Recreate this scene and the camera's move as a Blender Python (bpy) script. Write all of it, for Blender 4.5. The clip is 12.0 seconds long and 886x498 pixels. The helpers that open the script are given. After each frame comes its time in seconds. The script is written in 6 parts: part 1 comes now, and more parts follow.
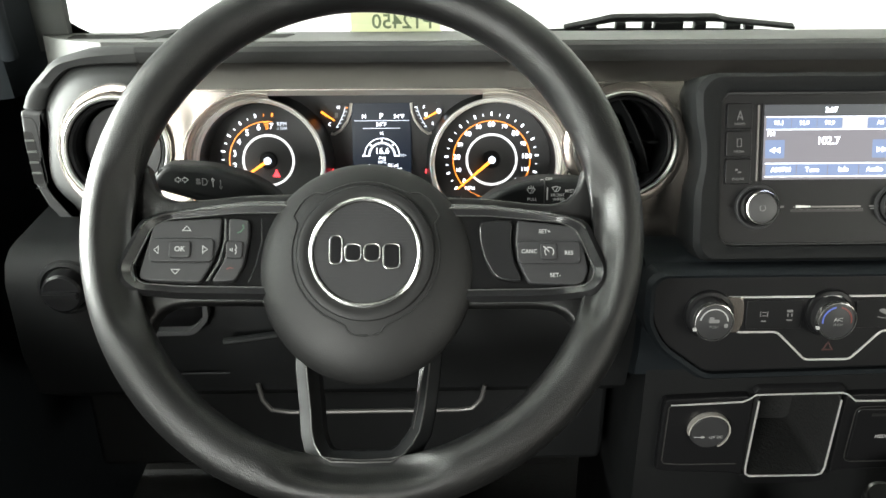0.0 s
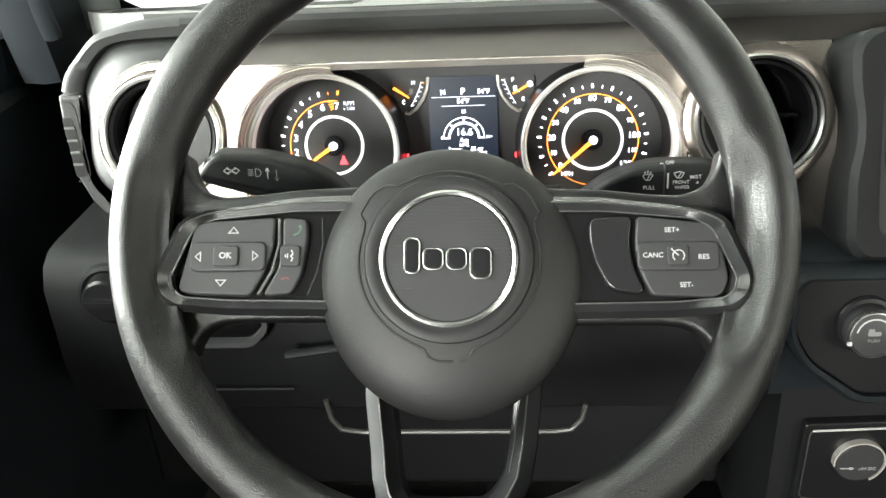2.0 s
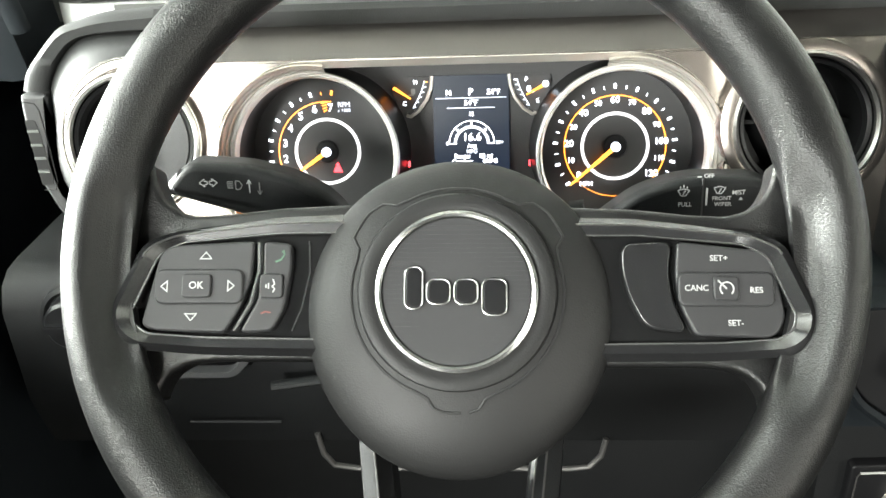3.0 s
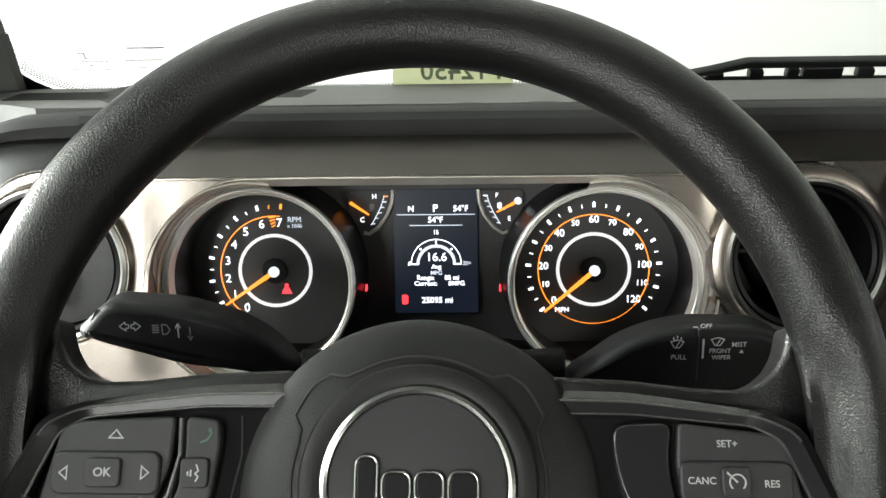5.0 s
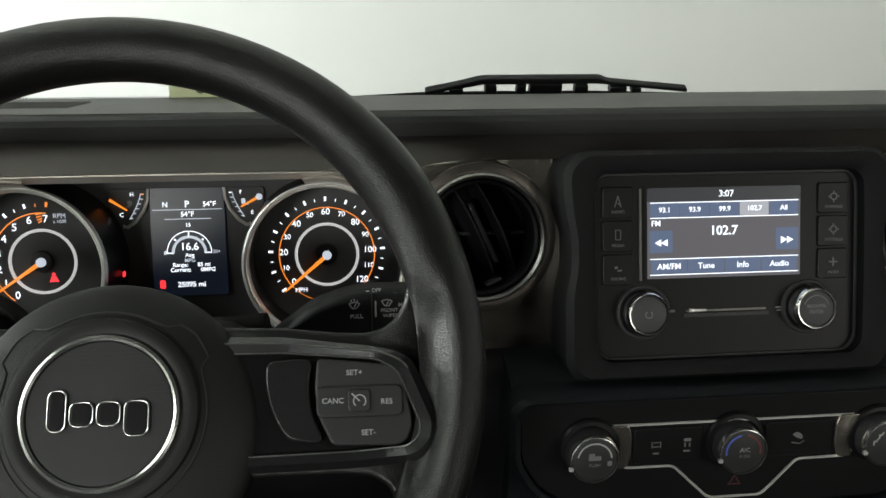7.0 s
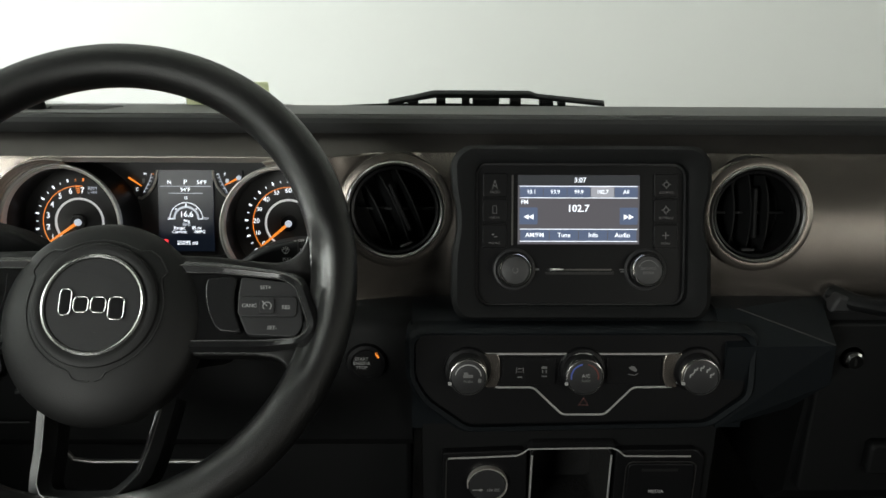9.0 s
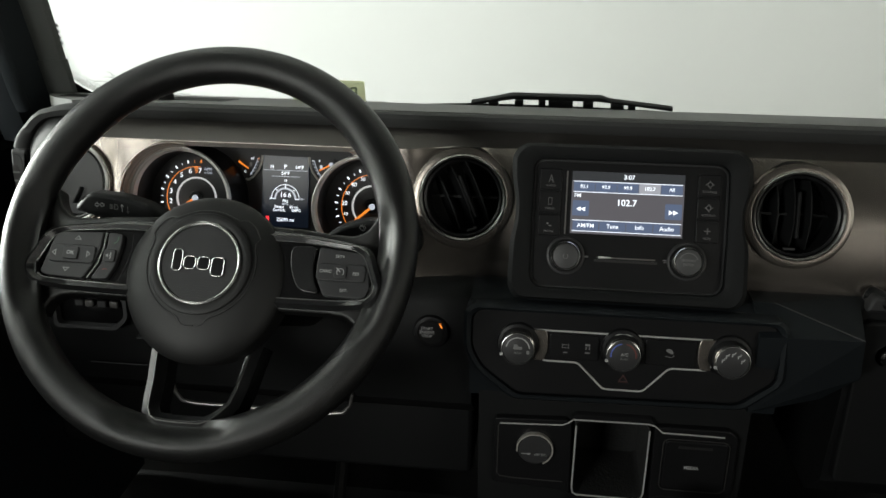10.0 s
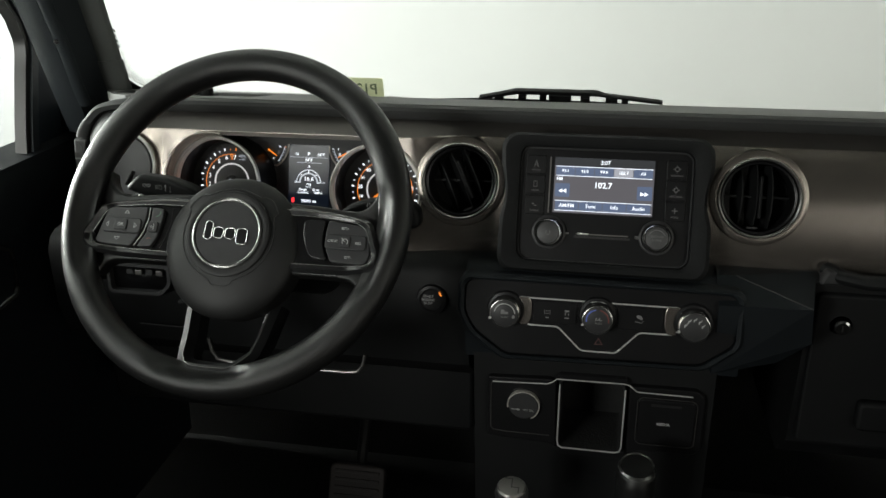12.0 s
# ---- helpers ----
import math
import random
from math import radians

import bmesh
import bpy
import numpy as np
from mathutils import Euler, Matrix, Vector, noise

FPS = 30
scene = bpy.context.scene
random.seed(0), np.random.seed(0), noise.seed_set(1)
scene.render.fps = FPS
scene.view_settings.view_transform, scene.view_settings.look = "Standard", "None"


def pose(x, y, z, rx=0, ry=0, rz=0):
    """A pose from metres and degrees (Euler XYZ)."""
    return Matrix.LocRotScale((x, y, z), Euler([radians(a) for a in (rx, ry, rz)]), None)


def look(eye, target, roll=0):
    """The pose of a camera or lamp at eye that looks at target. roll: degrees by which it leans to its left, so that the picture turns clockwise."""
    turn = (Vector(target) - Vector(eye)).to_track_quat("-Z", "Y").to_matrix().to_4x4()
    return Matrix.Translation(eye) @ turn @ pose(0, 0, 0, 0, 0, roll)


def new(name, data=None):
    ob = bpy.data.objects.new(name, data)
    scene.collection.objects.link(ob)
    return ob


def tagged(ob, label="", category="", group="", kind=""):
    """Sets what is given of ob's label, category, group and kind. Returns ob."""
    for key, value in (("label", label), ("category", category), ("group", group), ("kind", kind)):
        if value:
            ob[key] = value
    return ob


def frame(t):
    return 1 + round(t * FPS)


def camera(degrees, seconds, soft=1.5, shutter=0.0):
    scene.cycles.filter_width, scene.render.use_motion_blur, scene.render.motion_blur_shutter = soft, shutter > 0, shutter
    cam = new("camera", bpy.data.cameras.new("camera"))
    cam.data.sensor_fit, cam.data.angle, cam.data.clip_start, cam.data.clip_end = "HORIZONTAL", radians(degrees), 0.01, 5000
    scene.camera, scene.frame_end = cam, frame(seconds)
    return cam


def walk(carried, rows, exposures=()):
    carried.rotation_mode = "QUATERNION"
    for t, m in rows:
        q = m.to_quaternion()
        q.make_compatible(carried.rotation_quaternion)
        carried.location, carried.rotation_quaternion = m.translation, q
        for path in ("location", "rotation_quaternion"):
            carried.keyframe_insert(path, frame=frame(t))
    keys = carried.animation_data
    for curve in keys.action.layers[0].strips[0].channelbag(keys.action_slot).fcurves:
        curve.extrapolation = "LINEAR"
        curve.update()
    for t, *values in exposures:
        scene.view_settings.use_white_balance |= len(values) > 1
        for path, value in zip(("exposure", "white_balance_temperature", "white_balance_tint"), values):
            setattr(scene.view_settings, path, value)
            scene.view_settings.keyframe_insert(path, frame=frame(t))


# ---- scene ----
cam = camera(54.3, 12.0)
PATH = [
    (0, (0.037, -0.51, 1.463), (0.079, 1.279, 0.57), -0.0),
    (0.5, (0.035, -0.492, 1.458), (0.026, 1.3, 0.569), -1.0),
    (1, (0.032, -0.465, 1.449), (0.02, 1.325, 0.557), -1.2),
    (1.5, (0.032, -0.433, 1.439), (-0.055, 1.356, 0.549), -2.4),
    (2, (0.026, -0.406, 1.426), (-0.108, 1.36, 0.496), -3.1),
    (2.5, (0.019, -0.371, 1.421), (-0.121, 1.392, 0.485), -3.2),
    (2.7, (0.019, -0.359, 1.416), (-0.123, 1.402, 0.479), -3.1),
    (4.3, (0.017, -0.261, 1.397), (-0.053, 1.498, 0.448), -1.4),
    (4.5, (0.017, -0.26, 1.407), (-0.044, 1.503, 0.465), -1.3),
    (5, (0.016, -0.262, 1.423), (-0.031, 1.56, 0.598), -1.1),
    (5.5, (0.022, -0.271, 1.429), (-0.003, 1.572, 0.652), -0.8),
    (6, (0.056, -0.293, 1.431), (0.056, 1.548, 0.65), -0.8),
    (6.5, (0.093, -0.33, 1.436), (0.185, 1.504, 0.644), -0.0),
    (7, (0.119, -0.362, 1.443), (0.326, 1.463, 0.652), 0.9),
    (7.5, (0.144, -0.401, 1.454), (0.379, 1.428, 0.679), 0.9),
    (7.7, (0.153, -0.418, 1.453), (0.396, 1.417, 0.694), 0.9),
    (9.3, (0.254, -0.598, 1.485), (0.194, 1.257, 0.739), 0.6),
    (9.5, (0.264, -0.619, 1.49), (0.138, 1.232, 0.743), 0.7),
    (10, (0.291, -0.657, 1.499), (0.061, 1.183, 0.75), 0.3),
    (10.5, (0.317, -0.686, 1.513), (0.022, 1.143, 0.759), -0.4),
    (11, (0.341, -0.72, 1.517), (-0.006, 1.1, 0.764), -0.6),
    (11.5, (0.359, -0.744, 1.518), (0.011, 1.074, 0.761), -0.6),
    (12, (0.371, -0.764, 1.521), (0.013, 1.054, 0.767), -0.7),
]
walk(cam, [(t, look(eye, target, roll)) for t, eye, target, roll in PATH],
     [(0, 2.2), (1.5, 2.55), (2.5, 3.0), (4.4, 2.5), (5.0, 1.5), (5.5, 0.65), (7, 0.62), (9.5, 0.52), (12, 0.58)])

# ---- world, lamps ----
world = bpy.data.worlds.new("studio_air")
scene.world = world
world.use_nodes = True
world.node_tree.nodes["Background"].inputs[0].default_value = (0.9, 1.0, 0.98, 1)
world.node_tree.nodes["Background"].inputs[1].default_value = 0.006


def lamp(name, m, sx, sy, watts, color=(1, 1, 1)):
    d = bpy.data.lights.new(name, "AREA")
    d.shape, d.size, d.size_y, d.energy, d.color = "RECTANGLE", sx, sy, watts, color
    ob = new(name, d)
    ob.matrix_world = m
    return ob


lamp("softbox_front", pose(-2.3, 1.6, 3.7), 2.0, 1.2, 13, (0.95, 1.0, 0.95))
# unseen fill, added to whiten the wall corner behind the door window
lamp("softbox_corner", look((-2.5, 1.6, 1.5), (-2.9, 3.4, 0.7)), 0.8, 0.8, 34, (0.94, 1.0, 0.97))
lamp("softbox_driver_side", look((-2.8, 0.75, 1.7), (-0.2, 0.0, 1.2)), 0.8, 0.55, 140, (0.95, 1.0, 0.94))
lamp("softbox_driver_rear", look((-1.45, -3.0, 1.85), (0.0, 0.1, 1.2)), 1.1, 0.75, 46, (0.98, 1.0, 0.94))
# unseen fill, added to lift the wheel hub from above
lamp("softbox_driver_high", look((-1.9, -0.5, 2.5), (0.0, 0.0, 1.2)), 1.0, 1.6, 24, (0.94, 1.0, 0.94))
# unseen fill, added to give the right-hand fascia something to reflect
lamp("softbox_passenger_rear", look((2.7, -3.2, 1.9), (0.4, 0.1, 1.2)), 1.4, 0.9, 22, (1.0, 0.98, 0.88))

# ---- materials ----


def material(name, base, rough=0.5, metal=0.0, grain=0.0, grain_size=0.001, tint=0.15, spec=0.5, cells=False, coat=0.0, wear=0.0):
    """A surface with two scales of variation: broad tone and roughness drift, and fine relief."""
    m = bpy.data.materials.new(name)
    m.use_nodes = True
    nt = m.node_tree
    b = nt.nodes["Principled BSDF"]
    co = nt.nodes.new("ShaderNodeTexCoord")
    broad = nt.nodes.new("ShaderNodeTexNoise")
    broad.inputs["Scale"].default_value, broad.inputs["Detail"].default_value = 18, 6
    nt.links.new(co.outputs["Object"], broad.inputs["Vector"])
    ramp = nt.nodes.new("ShaderNodeMixRGB")
    lo = [c * (1 - tint) for c in base]
    hi = [min(1, c * (1 + tint)) for c in base]
    ramp.inputs[1].default_value, ramp.inputs[2].default_value = (*lo, 1), (*hi, 1)
    nt.links.new(broad.outputs["Fac"], ramp.inputs[0])
    nt.links.new(ramp.outputs[0], b.inputs["Base Color"])
    rr = nt.nodes.new("ShaderNodeMapRange")
    rr.inputs[3].default_value, rr.inputs[4].default_value = max(0.02, rough * (0.85 - wear)), min(1, rough * (1.15 + wear))
    nt.links.new(broad.outputs["Fac"], rr.inputs[0])
    nt.links.new(rr.outputs[0], b.inputs["Roughness"])
    b.inputs["Metallic"].default_value = metal
    b.inputs["Specular IOR Level"].default_value = spec
    b.inputs["Coat Weight"].default_value = coat
    b.inputs["Coat Roughness"].default_value = 0.08
    if grain > 0:
        if cells:
            fine = nt.nodes.new("ShaderNodeTexVoronoi")
            fine.inputs["Scale"].default_value = 1 / grain_size
            out = fine.outputs["Distance"]
        else:
            fine = nt.nodes.new("ShaderNodeTexNoise")
            fine.inputs["Scale"].default_value, fine.inputs["Detail"].default_value = 1 / grain_size, 3
            out = fine.outputs["Fac"]
        nt.links.new(co.outputs["Object"], fine.inputs["Vector"])
        bump = nt.nodes.new("ShaderNodeBump")
        bump.inputs["Strength"].default_value, bump.inputs["Distance"].default_value = grain, grain_size * 0.5
        nt.links.new(out, bump.inputs["Height"])
        nt.links.new(bump.outputs[0], b.inputs["Normal"])
    return m


def glow(name, color, strength, base=(0.02, 0.02, 0.02), rough=0.3):
    m = material(name, base, rough, tint=0.0)
    b = m.node_tree.nodes["Principled BSDF"]
    b.inputs["Emission Color"].default_value = (*color, 1)
    b.inputs["Emission Strength"].default_value = strength
    return m


LEATHER = material("black_grained_leather", (0.0060, 0.0060, 0.0060), 0.36, spec=0.38, grain=0.42, grain_size=0.0008, cells=True, wear=0.15)
nt = LEATHER.node_tree
pebble = next(n for n in nt.nodes if n.type == "TEX_VORONOI")
bend, crease = nt.nodes.new("ShaderNodeTexNoise"), nt.nodes.new("ShaderNodeMixRGB")
bend.inputs["Scale"].default_value, bend.inputs["Detail"].default_value = 500, 2
crease.inputs[0].default_value = 0.0016
nt.links.new(nt.nodes["Texture Coordinate"].outputs["Object"], bend.inputs["Vector"])
nt.links.new(nt.nodes["Texture Coordinate"].outputs["Object"], crease.inputs[1])
nt.links.new(bend.outputs["Color"], crease.inputs[2])
nt.links.new(crease.outputs[0], pebble.inputs["Vector"])
HUB = material("soft_black_airbag_plastic", (0.0090, 0.0090, 0.0090), 0.52, spec=0.25, grain=0.15, grain_size=0.0009, cells=True)
BLACK = material("black_grained_plastic", (0.0058, 0.0061, 0.0064), 0.55, spec=0.15, grain=0.3, grain_size=0.0011)
PAD = material("charcoal_dash_pad", (0.024, 0.0245, 0.0245), 0.7, spec=0.22, grain=0.2, grain_size=0.0011, cells=True)
RUBBER = material("charcoal_rubberised_plastic", (0.020, 0.020, 0.021), 0.6, spec=0.3, grain=0.2, grain_size=0.0008)
GLOSS = material("piano_black", (0.006, 0.006, 0.0065), 0.34, spec=0.22, tint=0.05)
DIAL = material("matte_dial_black", (0.040, 0.040, 0.041), 0.5, spec=0.35, grain=0.1, grain_size=0.0006)
SATIN = material("satin_dark_metal", (0.16, 0.155, 0.15), 0.33, metal=0.85)
TRIM = material("dark_trim_metal", (0.11, 0.11, 0.108), 0.25, metal=0.9)
SILVER = material("satin_silver_paint", (0.34, 0.305, 0.275), 0.25, metal=0.95, grain=0.08, grain_size=0.0006, tint=0.06)
# darker copy of the fascia silver: the ledge's dark reflection painted in
SHADESILVER = material("dark_bronze_paint", (0.050, 0.046, 0.043), 0.42, metal=0.8, grain=0.06, grain_size=0.0006)
CHROME = material("chrome", (0.75, 0.75, 0.74), 0.14, metal=1.0, tint=0.04)
BRIGHT = material("brushed_bright_metal", (0.82, 0.81, 0.79), 0.3, metal=0.7, tint=0.05)
BADGEMETAL = material("worn_badge_chrome", (0.56, 0.56, 0.55), 0.2, metal=0.97, tint=0.06)
BUTTON = material("dark_grey_button_plastic", (0.022, 0.022, 0.023), 0.45, spec=0.3, grain=0.12, grain_size=0.0007)
PRINT = material("pale_grey_print", (0.30, 0.30, 0.30), 0.5, tint=0.02)
DIMPRINT = material("dim_grey_print", (0.12, 0.12, 0.12), 0.5, tint=0.02)
GREENPRINT = material("green_print", (0.035, 0.085, 0.05), 0.5, tint=0.02)
REDPRINT = material("red_print", (0.11, 0.02, 0.015), 0.5, tint=0.02)
BLUEPRINT = material("blue_print", (0.06, 0.1, 0.4), 0.5, tint=0.02)
NAVY = material("dark_blue_black_plastic", (0.0058, 0.0074, 0.0088), 0.6, spec=0.13, grain=0.3, grain_size=0.0011)
WALL = material("white_painted_wall", (0.8, 0.8, 0.77), 0.8, grain=0.2, grain_size=0.01, tint=0.03)
PILLAR = material("blue_grey_pillar_plastic", (0.026, 0.031, 0.035), 0.6, spec=0.3, grain=0.3, grain_size=0.0011)
GREYTRIM = material("pale_grey_trim_plastic", (0.10, 0.105, 0.10), 0.6, spec=0.3, grain=0.2, grain_size=0.0011)
CASING = material("charcoal_radio_casing", (0.0060, 0.0064, 0.0067), 0.62, spec=0.12, grain=0.3, grain_size=0.001, cells=True)
SHADEPANEL = material("dark_blue_door_plastic", (0.013, 0.018, 0.024), 0.6, spec=0.25, grain=0.3, grain_size=0.0011)
GREYWALL = material("pale_grey_painted_wall", (0.51, 0.505, 0.51), 0.8, grain=0.2, grain_size=0.01, tint=0.04)
CAPGREY = material("mid_grey_dash_plastic", (0.042, 0.042, 0.043), 0.6, spec=0.3, grain=0.2, grain_size=0.001, cells=True)
INLAY = material("polished_black_inlay", (0.006, 0.006, 0.0062), 0.17, spec=0.3, tint=0.05)
SPOKEBLACK = material("gloss_black_spoke_plastic", (0.010, 0.010, 0.0105), 0.22, spec=0.55, tint=0.05)
TOPGREY = material("grey_defroster_plastic", (0.075, 0.077, 0.073), 0.6, spec=0.3, grain=0.3, grain_size=0.0011)
DARKRED = material("unlit_red_print", (0.035, 0.008, 0.006), 0.5, tint=0.02)
LIPSILVER = material("bright_satin_silver", (0.58, 0.55, 0.51), 0.38, metal=0.65, tint=0.06)
CONCRETE = material("pale_concrete", (0.45, 0.45, 0.44), 0.7, grain=0.4, grain_size=0.006)
CLOTH = material("grey_headliner", (0.2, 0.2, 0.2), 0.95, grain=0.3, grain_size=0.002)
CARPET = material("black_carpet", (0.004, 0.004, 0.004), 0.95, grain=0.8, grain_size=0.003)
METALPAD = material("worn_rubber_pedal", (0.035, 0.029, 0.027), 0.6, grain=0.4, grain_size=0.003)
PAPER = material("yellow_green_paper", (0.55, 0.56, 0.42), 0.7, tint=0.04)
INK = material("green_marker_ink", (0.16, 0.2, 0.13), 0.6, tint=0.05)
FRIT = material("black_ceramic_print", (0.01, 0.01, 0.01), 0.4, tint=0.02)
HAZE = material("grey_etched_print", (0.09, 0.09, 0.088), 0.5, tint=0.02)
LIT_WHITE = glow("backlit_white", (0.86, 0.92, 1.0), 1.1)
LIT_SOFT = glow("backlit_soft_white", (0.8, 0.88, 1.0), 0.45)
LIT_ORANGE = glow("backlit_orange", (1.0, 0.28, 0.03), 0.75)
RING = glow("pale_gauge_ring", (0.85, 0.85, 0.85), 0.35, base=(0.6, 0.6, 0.6), rough=0.35)
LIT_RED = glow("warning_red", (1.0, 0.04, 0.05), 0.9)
LIT_BLUE = glow("screen_blue_grey", (0.28, 0.40, 0.70), 0.20, rough=0.5)
LIT_DARK = glow("screen_dark", (0.35, 0.38, 0.42), 0.06, rough=0.18)
LIT_PANEL = glow("screen_brown_grey", (0.35, 0.33, 0.38), 0.17, rough=0.5)
LIT_TAB = glow("screen_lit_tab", (0.6, 0.62, 0.68), 0.45, rough=0.2)
LCD = glow("lcd_dark_blue", (0.12, 0.2, 0.38), 0.02, rough=0.2)
LCD.node_tree.nodes["Principled BSDF"].inputs["Specular IOR Level"].default_value = 0.7


def glass(name, tint=(0.95, 0.96, 0.95)):
    m = bpy.data.materials.new(name)
    m.use_nodes = True
    nt = m.node_tree
    nt.nodes.remove(nt.nodes["Principled BSDF"])
    tr, gl, mix, fr = (nt.nodes.new("ShaderNode" + k) for k in ("BsdfTransparent", "BsdfGlossy", "MixShader", "Fresnel"))
    tr.inputs[0].default_value = (*tint, 1)
    gl.inputs["Roughness"].default_value = 0.01
    fr.inputs[0].default_value = 1.14
    nt.links.new(fr.outputs[0], mix.inputs[0])
    nt.links.new(tr.outputs[0], mix.inputs[1])
    nt.links.new(gl.outputs[0], mix.inputs[2])
    nt.links.new(mix.outputs[0], nt.nodes["Material Output"].inputs[0])
    return m


nt = PAPER.node_tree
thin, both = nt.nodes.new("ShaderNodeBsdfTranslucent"), nt.nodes.new("ShaderNodeMixShader")
thin.inputs[0].default_value, both.inputs[0].default_value = (0.86, 0.88, 0.70, 1), 0.7
nt.links.new(nt.nodes["Principled BSDF"].outputs[0], both.inputs[1])
nt.links.new(thin.outputs[0], both.inputs[2])
nt.links.new(both.outputs[0], nt.nodes["Material Output"].inputs[0])

GLASS = glass("clear_glass")
PRIVACY = glass("dark_privacy_glass", (0.55, 0.56, 0.56))

# ---- mesh helpers ----


def thing(name, m, label, category, group="", kind=""):
    ob = new(name)
    ob.matrix_world = m
    ob.empty_display_size = 0.02
    return tagged(ob, label, category, group, kind)


def mesh_of(name, bm, mat, smooth=True, angle=35):
    me = bpy.data.meshes.new(name)
    if smooth:
        for f in bm.faces:
            f.smooth = len(f.verts) < 10
        lim = radians(angle)
        for e in bm.edges:
            if len(e.link_faces) == 2 and e.calc_face_angle(0) > lim:
                e.smooth = False
    bm.to_mesh(me)
    bm.free()
    me.materials.append(mat)
    return me


def part(name, bm, mat, parent, label="", m=None, smooth=True, angle=35):
    ob = new(name, mesh_of(name, bm, mat, smooth, angle))
    ob.parent = parent
    if m is not None:
        ob.matrix_basis = m
    if label:
        ob["label"] = label
    return ob


def solid(name, bm, mat, label, category, m=None, kind="", group="", smooth=True):
    ob = new(name, mesh_of(name, bm, mat, smooth))
    if m is not None:
        ob.matrix_world = m
    return tagged(ob, label, category, group, kind)


def rrect(cx, cy, w, h, r, n=5):
    r = min(r, w / 2 - 1e-5, h / 2 - 1e-5)
    pts = []
    for k, (sx, sy) in enumerate(((1, 1), (-1, 1), (-1, -1), (1, -1))):
        for i in range(n + 1):
            a = math.pi / 2 * (k + i / n)
            pts.append((cx + sx * (w / 2 - r) + r * math.cos(a), cy + sy * (h / 2 - r) + r * math.sin(a)))
    return pts


def circle(cx, cy, r, n=40, ry=None):
    return [(cx + r * math.cos(2 * math.pi * i / n), cy + (ry or r) * math.sin(2 * math.pi * i / n)) for i in range(n)]


def rounded(pts, r, n=5):
    """A polygon with its corners rounded by about r."""
    out = []
    k = len(pts)
    for i in range(k):
        p, a, b = Vector(pts[i]), Vector(pts[i - 1]), Vector(pts[(i + 1) % k])
        da, db = (a - p), (b - p)
        ra = min(r, da.length * 0.45, db.length * 0.45)
        p0, p1 = p + da.normalized() * ra, p + db.normalized() * ra
        for j in range(n + 1):
            t = j / n
            q = p0 * (1 - t) ** 2 + p * 2 * t * (1 - t) + p1 * t * t
            out.append((q.x, q.y))
    return out


def prism(pts, z0, z1, bevel=0.0, seg=2, bm=None):
    """A polygon in x, y drawn out from z0 to z1, with its front edge rounded."""
    bm = bm or bmesh.new()
    k = len(pts)
    area = sum(pts[i - 1][0] * pts[i][1] - pts[i][0] * pts[i - 1][1] for i in range(k))
    if area < 0:
        pts = pts[::-1]
    low = [bm.verts.new((x, y, z0)) for x, y in pts]
    levels = [low]
    if bevel > 0:
        nrm = []
        for i in range(k):
            a, b, c = Vector(pts[i - 1]), Vector(pts[i]), Vector(pts[(i + 1) % k])
            d1, d2 = (b - a), (c - b)
            d1 = d1.normalized() if d1.length > 1e-9 else d2.normalized()
            d2 = d2.normalized() if d2.length > 1e-9 else d1
            n1, n2 = Vector((d1.y, -d1.x)), Vector((d2.y, -d2.x))
            s = n1 + n2
            s = s / max(0.5, s.dot(n1)) if s.length > 1e-6 else n1
            nrm.append(s)
        for j in range(seg + 1):
            a = math.pi / 2 * j / seg
            inset, z = bevel * (1 - math.cos(a)), z1 - bevel * (1 - math.sin(a)) * (1 if z1 > z0 else -1)
            levels.append([bm.verts.new((pts[i][0] - nrm[i].x * inset, pts[i][1] - nrm[i].y * inset, z)) for i in range(k)])
    else:
        levels.append([bm.verts.new((x, y, z1)) for x, y in pts])
    for lo, hi in zip(levels, levels[1:]):
        for i in range(k):
            bm.faces.new((lo[i - 1], lo[i], hi[i], hi[i - 1]))
    bm.faces.new(levels[-1])
    bm.faces.new(low[::-1])
    return bm


def band(outer, inner, z0, z1, bm=None):
    """A flat frame between two outlines with equal numbers of points."""
    bm = bm or bmesh.new()
    k = len(outer)
    vs = [[bm.verts.new((x, y, z)) for x, y in pts] for pts, z in ((outer, z0), (outer, z1), (inner, z1), (inner, z0))]
    for a, b in ((0, 1), (1, 2), (2, 3), (3, 0)):
        for i in range(k):
            bm.faces.new((vs[a][i - 1], vs[a][i], vs[b][i], vs[b][i - 1]))
    bmesh.ops.recalc_face_normals(bm, faces=bm.faces)
    return bm


def lathe(profile, n=48, cx=0.0, cy=0.0, bm=None, a0=0.0, a1=360.0):
    """Radius and height pairs turned about z."""
    bm = bm or bmesh.new()
    full = a1 - a0 >= 360
    k = n if full else n + 1
    rings = []
    for i in range(k):
        a = radians(a0 + (a1 - a0) * i / n)
        rings.append([bm.verts.new((cx + r * math.cos(a), cy + r * math.sin(a), z)) for r, z in profile])
    for i in range(k if full else k - 1):
        p, q = rings[i], rings[(i + 1) % k]
        for j in range(len(profile) - 1):
            bm.faces.new((p[j], q[j], q[j + 1], p[j + 1]))
    bmesh.ops.remove_doubles(bm, verts=bm.verts, dist=1e-7)
    bmesh.ops.recalc_face_normals(bm, faces=bm.faces)
    return bm


